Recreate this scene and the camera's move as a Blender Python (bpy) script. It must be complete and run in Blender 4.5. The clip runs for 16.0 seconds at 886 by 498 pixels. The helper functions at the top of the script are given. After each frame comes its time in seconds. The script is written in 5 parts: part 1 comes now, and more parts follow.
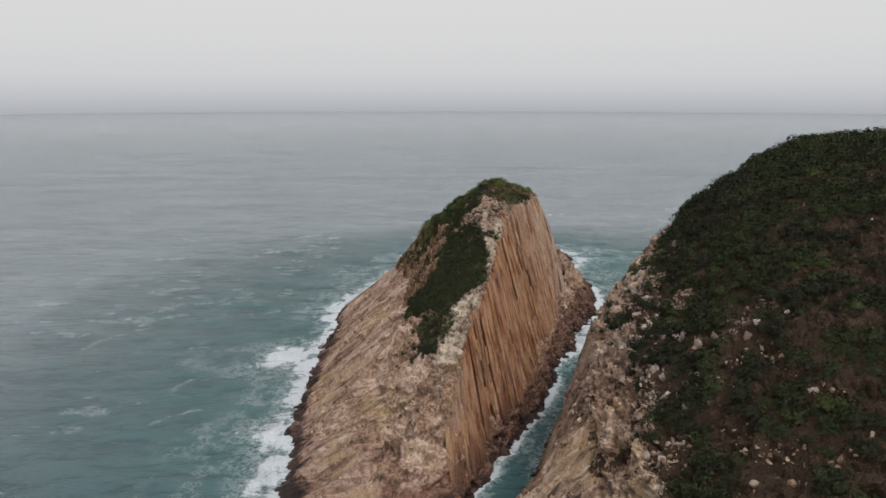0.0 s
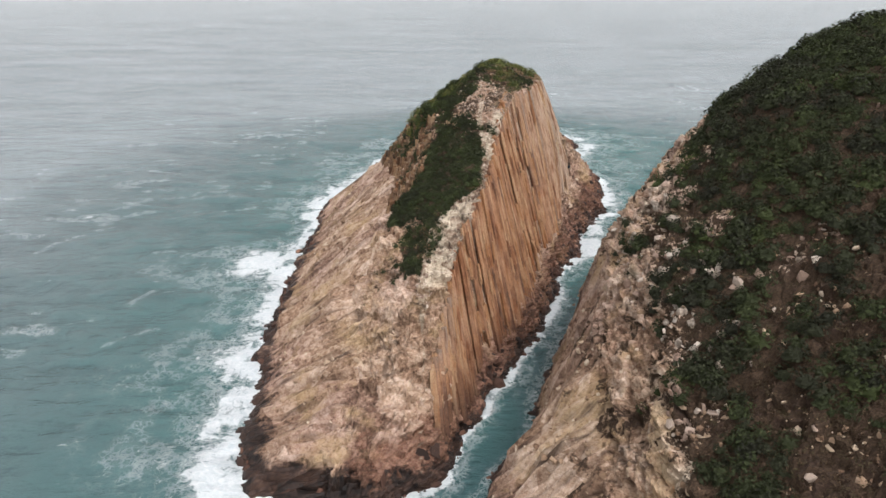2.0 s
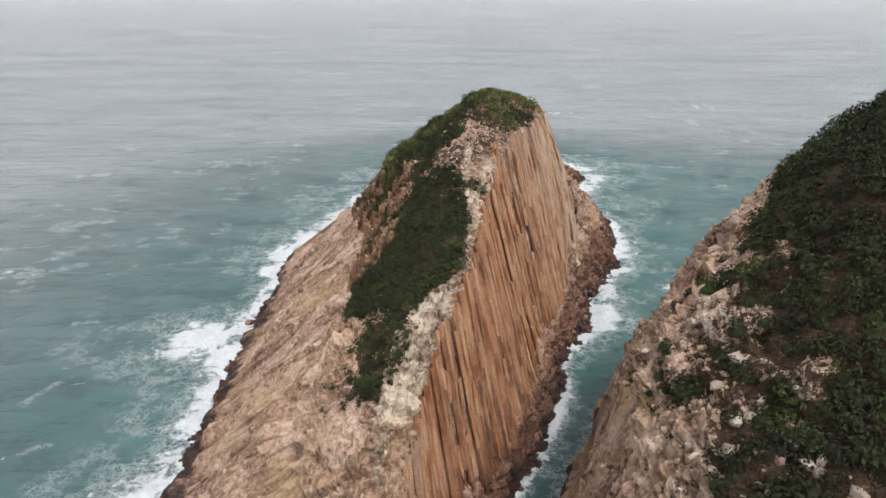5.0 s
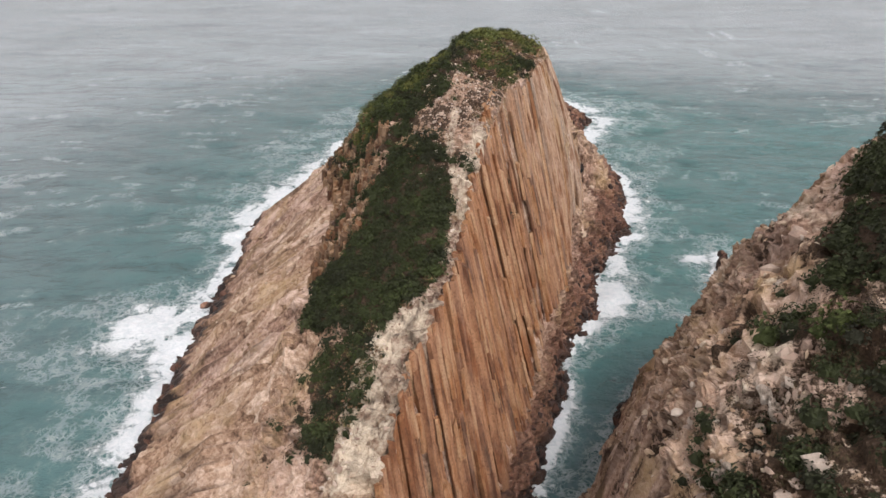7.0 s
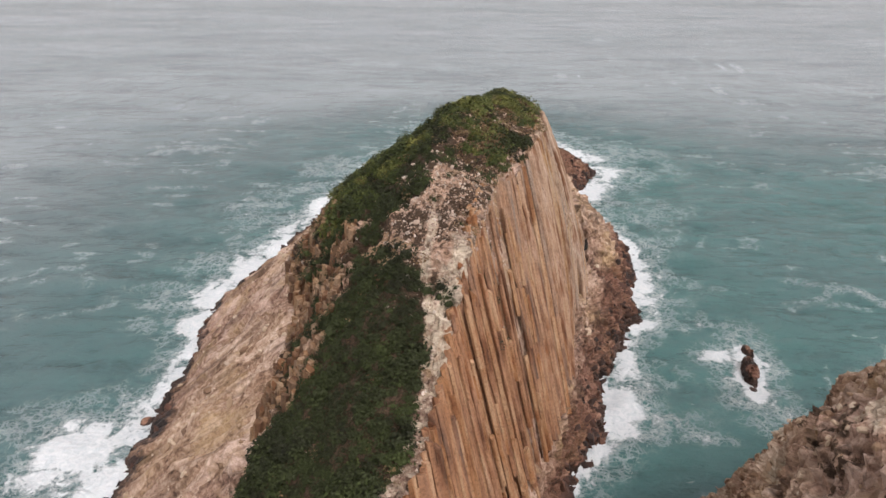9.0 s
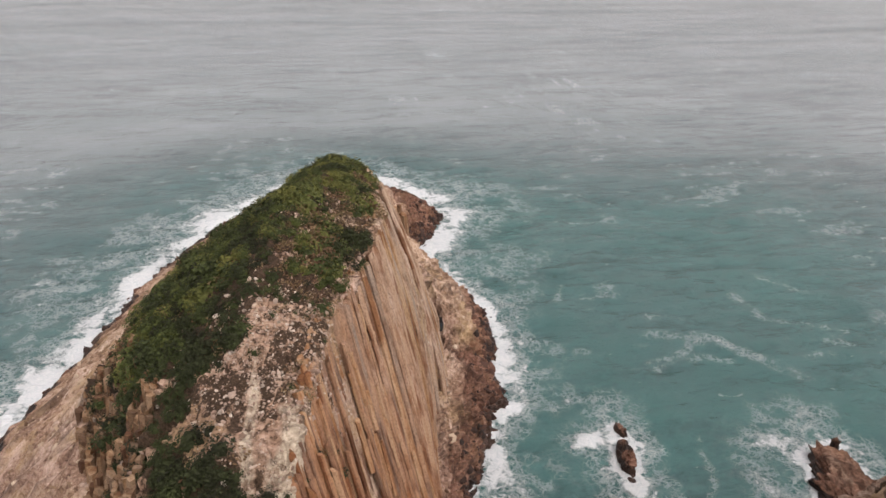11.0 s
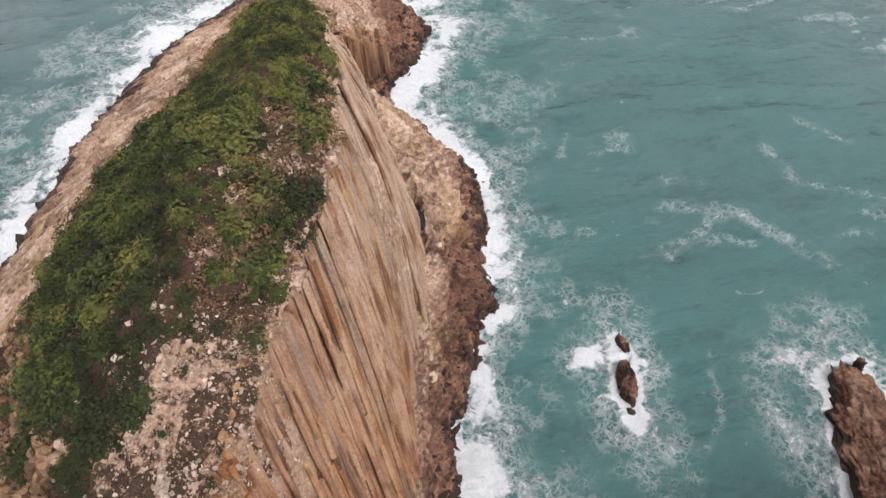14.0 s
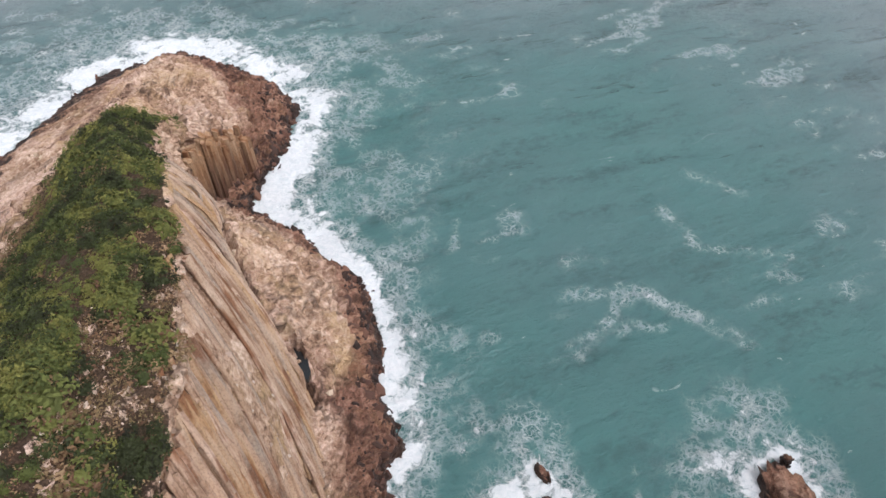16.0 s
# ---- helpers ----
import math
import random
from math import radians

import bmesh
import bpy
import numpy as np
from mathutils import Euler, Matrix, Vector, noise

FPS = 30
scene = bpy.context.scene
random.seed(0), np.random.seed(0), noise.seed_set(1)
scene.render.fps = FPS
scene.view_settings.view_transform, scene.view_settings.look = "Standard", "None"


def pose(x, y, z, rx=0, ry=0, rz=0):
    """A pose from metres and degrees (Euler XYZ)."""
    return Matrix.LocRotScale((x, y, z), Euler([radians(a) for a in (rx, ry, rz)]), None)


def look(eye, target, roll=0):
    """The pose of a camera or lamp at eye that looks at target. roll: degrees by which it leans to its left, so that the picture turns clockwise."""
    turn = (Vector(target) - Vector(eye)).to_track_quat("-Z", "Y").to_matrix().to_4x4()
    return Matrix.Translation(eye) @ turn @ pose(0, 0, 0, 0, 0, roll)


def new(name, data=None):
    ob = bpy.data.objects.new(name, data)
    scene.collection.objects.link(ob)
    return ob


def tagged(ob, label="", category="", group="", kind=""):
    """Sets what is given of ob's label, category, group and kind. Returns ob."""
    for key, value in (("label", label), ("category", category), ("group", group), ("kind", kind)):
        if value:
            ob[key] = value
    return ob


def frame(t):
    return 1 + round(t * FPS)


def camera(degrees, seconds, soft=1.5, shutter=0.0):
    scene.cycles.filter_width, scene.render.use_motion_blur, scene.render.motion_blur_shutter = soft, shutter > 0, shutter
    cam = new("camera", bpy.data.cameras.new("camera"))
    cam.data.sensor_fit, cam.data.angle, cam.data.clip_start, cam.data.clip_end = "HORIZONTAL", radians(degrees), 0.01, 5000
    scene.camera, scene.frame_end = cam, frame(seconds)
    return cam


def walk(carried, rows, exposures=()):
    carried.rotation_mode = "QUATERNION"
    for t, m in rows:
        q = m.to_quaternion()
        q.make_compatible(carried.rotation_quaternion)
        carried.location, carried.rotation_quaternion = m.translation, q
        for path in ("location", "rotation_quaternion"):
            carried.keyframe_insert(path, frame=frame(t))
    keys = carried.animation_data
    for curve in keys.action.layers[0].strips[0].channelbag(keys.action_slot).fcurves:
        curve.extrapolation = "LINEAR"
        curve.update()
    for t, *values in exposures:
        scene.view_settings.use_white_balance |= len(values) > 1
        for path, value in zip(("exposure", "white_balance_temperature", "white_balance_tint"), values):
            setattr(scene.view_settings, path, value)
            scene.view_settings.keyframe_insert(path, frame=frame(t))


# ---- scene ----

# ------------------------------------------------------------ camera and its flight
cam = camera(61.0, 16.0)
METRES, EYE, TILT, LEAN, TURN = 250.0, 91.0, -11.7, 0.0, 0.0
ROWS = [
    (0.0, 0.0, 0.0, 0.0, 0.0, -0.0, 0.0),
    (0.5, 0.0037, 0.0301, 0.0062, 0.07, -0.03, -0.05),
    (1.0, 0.0059, 0.0589, 0.0113, 0.01, -5.71, -0.1),
    (1.5, 0.0095, 0.0892, 0.018, 0.05, -9.56, -0.06),
    (2.0, 0.0132, 0.1196, 0.0252, 0.08, -9.57, -0.08),
    (2.5, 0.0167, 0.1501, 0.0321, 0.1, -9.59, -0.09),
    (3.0, 0.0205, 0.1808, 0.039, 0.14, -9.59, -0.06),
    (3.5, 0.0238, 0.2117, 0.0462, 0.14, -9.66, -0.12),
    (4.0, 0.0272, 0.2426, 0.0533, 0.15, -9.53, -0.17),
    (4.5, 0.0311, 0.2733, 0.0603, 0.19, -8.51, -0.19),
    (7.0, 0.0495, 0.4259, 0.0952, 0.27, -15.11, -0.31),
    (7.5, 0.0531, 0.4564, 0.1026, 0.29, -13.91, -0.33),
    (8.0, 0.0572, 0.4868, 0.1134, 0.34, -13.98, -0.33),
    (8.5, 0.0612, 0.5157, 0.1289, 0.42, -14.13, -0.36),
    (9.0, 0.0647, 0.5438, 0.1445, 0.42, -14.28, -0.43),
    (9.5, 0.0674, 0.5712, 0.1597, -6.02, -14.42, 0.47),
    (12.0, 0.0949, 0.7037, 0.2312, -12.15, -14.69, 1.23),
    (12.5, 0.1035, 0.7284, 0.2454, -12.14, -14.66, 1.24),
    (13.0, 0.1121, 0.7527, 0.2589, -11.99, -19.36, 1.31),
    (13.5, 0.1211, 0.778, 0.2729, -11.81, -29.9, 1.35),
    (14.0, 0.1305, 0.8042, 0.2869, -11.66, -35.57, 1.35),
    (14.5, 0.1419, 0.8298, 0.3021, -13.33, -35.81, 1.76),
    (15.0, 0.1551, 0.8545, 0.3187, -20.73, -36.38, 2.89),
    (15.5, 0.1671, 0.8807, 0.3313, -21.39, -36.56, 3.04),
    (16.0, 0.1809, 0.9072, 0.3372, -21.18, -36.65, 3.07),
]

EXPOSURES = [(0.0, -0.22, 6220, 11), (0.6, -0.18, 6220, 11), (1.0, 0.04, 6230, 11), (1.5, 0.45, 6260, 11), (4.5, 0.38, 6280, 12), (7.0, 0.42, 6450, 15), (9.0, 0.36, 6520, 16), (12.0, 0.24, 6800, 18), (13.0, 0.3, 6750, 18), (14.0, 0.52, 6420, 16), (15.0, 0.55, 6220, 15), (16.0, 0.54, 6150, 15)]
walk(cam, [(t, pose(0, 0, EYE, TILT, LEAN, TURN) @ pose(METRES * x, METRES * y, METRES * z, 90 + pitch, roll, yaw)) for t, x, y, z, yaw, pitch, roll in ROWS], EXPOSURES)

# ------------------------------------------------------------ overcast daylight
SUN_ELEVATION, SUN_BEARING = 58.0, 150.0
world = bpy.data.worlds.new("overcast_sky")
scene.world = world
world.use_nodes = True
wn, wl = world.node_tree.nodes, world.node_tree.links
sky = wn.new("ShaderNodeTexSky")
sky.sky_type, sky.sun_disc = "NISHITA", False
sky.sun_elevation, sky.sun_rotation = radians(SUN_ELEVATION), radians(SUN_BEARING)
sky.air_density, sky.dust_density, sky.ozone_density = 1.0, 6.0, 1.0
grey = wn.new("ShaderNodeHueSaturation")
grey.inputs["Saturation"].default_value = 0.12
wl.new(sky.outputs[0], grey.inputs["Color"])
wl.new(grey.outputs[0], wn["Background"].inputs["Color"])
wn["Background"].inputs["Strength"].default_value = 0.12

sun = new("sun", bpy.data.lights.new("sun", "SUN"))
sun.data.energy, sun.data.angle, sun.data.color = 0.7, radians(14), (1.0, 0.97, 0.93)
toward = Vector((math.sin(radians(SUN_BEARING)) * math.cos(radians(SUN_ELEVATION)), math.cos(radians(SUN_BEARING)) * math.cos(radians(SUN_ELEVATION)), math.sin(radians(SUN_ELEVATION))))
sun.matrix_world = look(toward * 500, (0, 0, 0))


# ------------------------------------------------------------ numeric noise
def lattice(i, j, k, seed):
    n = (i.astype(np.int64) * 374761393 + j.astype(np.int64) * 668265263 + k.astype(np.int64) * 2147483647 + seed * 974711) & 0xFFFFFFFF
    n = ((n ^ (n >> 13)) * 1274126177) & 0xFFFFFFFF
    n = ((n ^ (n >> 16)) * 2246822519) & 0xFFFFFFFF
    return ((n ^ (n >> 15)) & 0xFFFFFF) / float(0xFFFFFF)


def vnoise(p, scale, seed=0):
    """Smooth value noise in -1..1 at the points p (n, 3), features about `scale` metres."""
    q = np.asarray(p, float) / scale
    f = np.floor(q)
    w = q - f
    w = w * w * (3 - 2 * w)
    i, j, k = f[:, 0], f[:, 1], f[:, 2]
    out = np.zeros(len(q))
    for a in (0, 1):
        for b in (0, 1):
            for c in (0, 1):
                out += lattice(i + a, j + b, k + c, seed) * (w[:, 0] if a else 1 - w[:, 0]) * (w[:, 1] if b else 1 - w[:, 1]) * (w[:, 2] if c else 1 - w[:, 2])
    return out * 2 - 1


def fbm(p, scale, octaves=4, seed=0, gain=0.5):
    out, amp, total = np.zeros(len(p)), 1.0, 0.0
    for o in range(octaves):
        out += amp * vnoise(p, scale / 2 ** o, seed + 17 * o)
        total += amp
        amp *= gain
    return out / total


def blocks(p, scale, seed=0):
    """Value of the nearest cell centre, -1..1, and the distance to the cell's border: broken, jointed rock."""
    q = np.asarray(p, float) / scale
    f = np.floor(q)
    best, second, val = np.full(len(q), 9.0), np.full(len(q), 9.0), np.zeros(len(q))
    for a in (-1, 0, 1):
        for b in (-1, 0, 1):
            for c in (-1, 0, 1):
                i, j, k = f[:, 0] + a, f[:, 1] + b, f[:, 2] + c
                cx = i + lattice(i, j, k, seed)
                cy = j + lattice(i, j, k, seed + 1)
                cz = k + lattice(i, j, k, seed + 2)
                d = (cx - q[:, 0]) ** 2 + (cy - q[:, 1]) ** 2 + (cz - q[:, 2]) ** 2
                nearer = d < best
                second = np.where(nearer, best, np.minimum(second, d))
                val = np.where(nearer, lattice(i, j, k, seed + 3), val)
                best = np.where(nearer, d, best)
    return val * 2 - 1, np.sqrt(second) - np.sqrt(best)


def smoothstep(a, b, x):
    t = np.clip((x - a) / (b - a), 0, 1)
    return t * t * (3 - 2 * t)


def table(stations, values, y, width=3.0):
    """The table's value at y, its corners rounded over about `width` metres."""
    y = np.asarray(y, float)
    return sum(np.interp(y + d * width, stations, values) for d in (-1, -0.5, 0, 0.5, 1)) / 5


# ------------------------------------------------------------ mesh helpers
def mesh_of(name, verts, faces, material, attributes=None, smooth=True):
    """A mesh from arrays: verts (n, 3), faces (m, 3 or 4), float attributes per vertex."""
    me = bpy.data.meshes.new(name)
    verts, faces = np.asarray(verts, np.float32), np.asarray(faces, np.int32)
    n, k = faces.shape
    me.vertices.add(len(verts))
    me.vertices.foreach_set("co", verts.ravel())
    me.loops.add(n * k)
    me.loops.foreach_set("vertex_index", faces.ravel())
    me.polygons.add(n)
    me.polygons.foreach_set("loop_start", np.arange(0, n * k, k, dtype=np.int32))
    me.polygons.foreach_set("loop_total", np.full(n, k, np.int32))
    me.polygons.foreach_set("use_smooth", np.full(n, smooth, bool))
    for key, value in (attributes or {}).items():
        layer = me.attributes.new(key, "FLOAT", "POINT")
        layer.data.foreach_set("value", np.asarray(value, np.float32))
    me.update(calc_edges=True)
    me.validate()
    me.materials.append(material)
    return me


def grid_faces(rows, cols):
    r, c = np.meshgrid(np.arange(rows - 1), np.arange(cols - 1), indexing="ij")
    a = (r * cols + c).ravel()
    return np.stack([a, a + 1, a + cols + 1, a + cols], 1)


def grid_normals(g):
    du = np.gradient(g, axis=1)
    dv = np.gradient(g, axis=0)
    n = np.cross(du, dv)
    return n / np.maximum(np.linalg.norm(n, axis=2, keepdims=True), 1e-9)


def part(name, me, parent, label=""):
    ob = new(name, me)
    ob.parent = parent
    return tagged(ob, label)


def sheet_parts(thing, g, attributes, cuts):
    """Cuts a sheet lengthwise into named parts of the thing."""
    rows, cols = g.shape[:2]
    for name, a, b, label in cuts:
        b = cols if b is None else b + 1
        attrs = {k: np.asarray(v).reshape(rows, cols)[:, a:b].ravel() for k, v in attributes.items()}
        part(name, mesh_of(name, g[:, a:b].reshape(-1, 3), grid_faces(rows, b - a), ROCK, attrs, False), thing, label)


def loft(ys, profile, counts, relax):
    """A sheet through the cross-profiles at ys; profile(ys) gives a list of (x, z) arrays, counts the pieces between them."""
    pts = profile(ys)
    cols_x, cols_z = [], []
    for (x0, z0), (x1, z1), n in zip(pts[:-1], pts[1:], counts):
        for s in np.arange(n) / n:
            cols_x.append(x0 + (x1 - x0) * s)
            cols_z.append(z0 + (z1 - z0) * s)
    cols_x.append(pts[-1][0])
    cols_z.append(pts[-1][1])
    g = np.stack([np.stack(cols_x, 1), np.repeat(ys[:, None], len(cols_x), 1), np.stack(cols_z, 1)], 2)
    for _ in range(relax):
        g[:, 1:-1] = 0.5 * g[:, 1:-1] + 0.25 * (g[:, :-2] + g[:, 2:])
        g[1:-1] = 0.5 * g[1:-1] + 0.25 * (g[:-2] + g[2:])
    return g


# ------------------------------------------------------------ materials
def material(name):
    m = bpy.data.materials.new(name)
    m.use_nodes = True
    return m, m.node_tree.nodes, m.node_tree.links, m.node_tree.nodes["Principled BSDF"]


def noise_node(n, l, scale, detail=6.0, rough=0.6, stretch=None, source="Object", distort=0.0):
    co = n.new("ShaderNodeTexCoord")
    out = co.outputs[source]
    if stretch:
        mp = n.new("ShaderNodeMapping")
        mp.inputs["Scale"].default_value = stretch
        l.new(out, mp.inputs["Vector"])
        out = mp.outputs[0]
    t = n.new("ShaderNodeTexNoise")
    t.inputs["Scale"].default_value, t.inputs["Detail"].default_value, t.inputs["Roughness"].default_value = scale, detail, rough
    t.inputs["Distortion"].default_value = distort
    l.new(out, t.inputs["Vector"])
    return t.outputs["Fac"]


def ramp(n, l, source, *stops):
    r = n.new("ShaderNodeValToRGB")
    els = r.color_ramp.elements
    while len(els) < len(stops):
        els.new(0.5)
    for e, (pos, col) in zip(els, stops):
        e.position = pos
        e.color = (*col, 1) if len(col) == 3 else col
    l.new(source, r.inputs["Fac"])
    return r.outputs["Color"]


def blend(n, l, fac, a, b, kind="MIX"):
    m = n.new("ShaderNodeMix")
    m.data_type, m.blend_type = "RGBA", kind
    for socket, value in ((m.inputs[0], fac), (m.inputs[6], a), (m.inputs[7], b)):
        if isinstance(value, (int, float)):
            socket.default_value = value
        elif isinstance(value, tuple):
            socket.default_value = (*value, 1)
        else:
            l.new(value, socket)
    return m.outputs[2]


def maths(n, l, op, a, b=0.0, clamp=False):
    m = n.new("ShaderNodeMath")
    m.operation, m.use_clamp = op, clamp
    for socket, value in ((m.inputs[0], a), (m.inputs[1], b)):
        if isinstance(value, (int, float)):
            socket.default_value = value
        else:
            l.new(value, socket)
    return m.outputs[0]


def attribute(n, key):
    a = n.new("ShaderNodeAttribute")
    a.attribute_name = key
    return a.outputs["Fac"]


def bump(n, l, bsdf, height, strength, distance):
    b = n.new("ShaderNodeBump")
    b.inputs["Strength"].default_value, b.inputs["Distance"].default_value = strength, distance
    l.new(height, b.inputs["Height"])
    l.new(b.outputs[0], bsdf.inputs["Normal"])


def cells(n, l, scale, warp):
    """Broken blocks: a random value for each block and the distance to its joint."""
    co = n.new("ShaderNodeTexCoord")
    t = n.new("ShaderNodeTexNoise")
    t.inputs["Scale"].default_value, t.inputs["Detail"].default_value = scale * 1.7, 5
    l.new(co.outputs["Object"], t.inputs["Vector"])
    mul = n.new("ShaderNodeVectorMath")
    mul.operation = "MULTIPLY_ADD"
    mul.inputs[1].default_value = (warp / scale,) * 3
    l.new(t.outputs["Color"], mul.inputs[0])
    l.new(co.outputs["Object"], mul.inputs[2])
    out = []
    for feature, socket in (("F1", "Color"), ("DISTANCE_TO_EDGE", "Distance")):
        v = n.new("ShaderNodeTexVoronoi")
        v.feature = feature
        v.inputs["Scale"].default_value = scale
        l.new(mul.outputs[0], v.inputs["Vector"])
        out.append(v.outputs[socket])
    sep = n.new("ShaderNodeSeparateColor")
    l.new(out[0], sep.inputs[0])
    return sep.outputs[0], out[1]


def rock_material():
    """Jointed volcanic rock: tan to pink, pale where trodden, iron-stained, black with weed at the tide line and for
    painted crevice shade, soil under the scrub.
    """
    m, n, l, bsdf = material("volcanic_rock")
    big = noise_node(n, l, 0.045, 5, 0.6)
    mid = noise_node(n, l, 0.8, 9, 0.72)
    fine = noise_node(n, l, 3.6, 8, 0.72)
    shade_a, gap_a = cells(n, l, 0.17, 0.22)
    shade_b, gap_b = cells(n, l, 0.62, 0.25)
    shade_c, gap_c = cells(n, l, 1.7, 0.3)
    broken = ramp(n, l, noise_node(n, l, 0.22, 4, 0.6), (0.48, (0, 0, 0)), (0.62, (1, 1, 1)))
    tone = maths(n, l, "ADD", maths(n, l, "MULTIPLY", mid, 0.68), maths(n, l, "ADD", maths(n, l, "MULTIPLY", shade_a, 0.17), maths(n, l, "ADD", maths(n, l, "MULTIPLY", shade_b, 0.08), maths(n, l, "MULTIPLY", shade_c, 0.05))))
    tan = ramp(n, l, tone, (0.33, (0.13, 0.075, 0.047)), (0.43, (0.33, 0.208, 0.136)), (0.52, (0.49, 0.342, 0.243)), (0.65, (0.70, 0.545, 0.43)))
    pink = ramp(n, l, tone, (0.33, (0.12, 0.064, 0.047)), (0.44, (0.35, 0.22, 0.16)), (0.63, (0.65, 0.48, 0.39)))
    col = blend(n, l, ramp(n, l, big, (0.44, (0, 0, 0)), (0.58, (1, 1, 1))), tan, pink)
    ochre = noise_node(n, l, 0.09, 6, 0.65)
    col = blend(n, l, ramp(n, l, ochre, (0.5, (0, 0, 0)), (0.64, (0.65, 0.65, 0.65))), col, (0.46, 0.32, 0.165))
    rust = maths(n, l, "MULTIPLY", attribute(n, "rust"), ramp(n, l, fine, (0.3, (0.45, 0.45, 0.45)), (0.6, (1, 1, 1))))
    col = blend(n, l, rust, col, ramp(n, l, tone, (0.34, (0.05, 0.02, 0.013)), (0.5, (0.155, 0.064, 0.04)), (0.66, (0.31, 0.15, 0.092))))
    pale = maths(n, l, "MULTIPLY", attribute(n, "pale"), ramp(n, l, tone, (0.34, (0.1, 0.1, 0.1)), (0.48, (1, 1, 1))))
    col = blend(n, l, pale, col, ramp(n, l, tone, (0.34, (0.24, 0.18, 0.13)), (0.62, (0.66, 0.56, 0.43))))
    joint = maths(n, l, "MULTIPLY", broken, ramp(n, l, gap_a, (0.0, (0.55, 0.55, 0.55)), (0.02, (0, 0, 0))))
    col = blend(n, l, joint, col, (0.085, 0.052, 0.036))
    joint = maths(n, l, "MULTIPLY", ramp(n, l, fine, (0.45, (1, 1, 1)), (0.55, (0.2, 0.2, 0.2))), ramp(n, l, gap_b, (0.0, (0.4, 0.4, 0.4)), (0.05, (0, 0, 0))))
    col = blend(n, l, joint, col, (0.11, 0.068, 0.046))
    col = blend(n, l, 0.35, col, ramp(n, l, shade_c, (0.0, (0.4, 0.36, 0.33)), (0.3, (0.9, 0.88, 0.86)), (1.0, (1, 1, 1))), "MULTIPLY")
    soil = ramp(n, l, fine, (0.3, (0.024, 0.015, 0.009)), (0.5, (0.056, 0.035, 0.021)), (0.7, (0.12, 0.075, 0.047)))
    edge = maths(n, l, "ADD", attribute(n, "soil"), maths(n, l, "MULTIPLY", maths(n, l, "SUBTRACT", tone, 0.5), -2.4))
    col = blend(n, l, ramp(n, l, edge, (0.42, (0, 0, 0)), (0.56, (1, 1, 1))), col, soil)
    col = blend(n, l, maths(n, l, "MULTIPLY", attribute(n, "crack"), 0.85), col, (0.05, 0.03, 0.022))
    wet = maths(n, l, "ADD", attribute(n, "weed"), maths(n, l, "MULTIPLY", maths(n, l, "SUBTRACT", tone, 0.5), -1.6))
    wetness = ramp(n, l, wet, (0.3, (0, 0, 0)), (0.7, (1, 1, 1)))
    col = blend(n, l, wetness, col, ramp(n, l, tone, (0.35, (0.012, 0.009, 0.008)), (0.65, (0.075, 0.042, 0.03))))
    col = blend(n, l, 0.5, col, ramp(n, l, fine, (0.34, (0.35, 0.33, 0.31)), (0.48, (1, 1, 1))), "MULTIPLY")
    l.new(col, bsdf.inputs["Base Color"])
    l.new(ramp(n, l, wetness, (0.0, (0.92, 0.92, 0.92)), (1.0, (0.5, 0.5, 0.5))), bsdf.inputs["Roughness"])
    bsdf.inputs["Specular IOR Level"].default_value = 0.25
    h = maths(n, l, "ADD", maths(n, l, "MULTIPLY", mid, 1.3), maths(n, l, "MULTIPLY", fine, 0.6))
    h = maths(n, l, "ADD", h, maths(n, l, "ADD", maths(n, l, "MULTIPLY", shade_b, 0.35), maths(n, l, "MULTIPLY", shade_a, 0.5)))
    bump(n, l, bsdf, h, 0.6, 0.35)
    return m


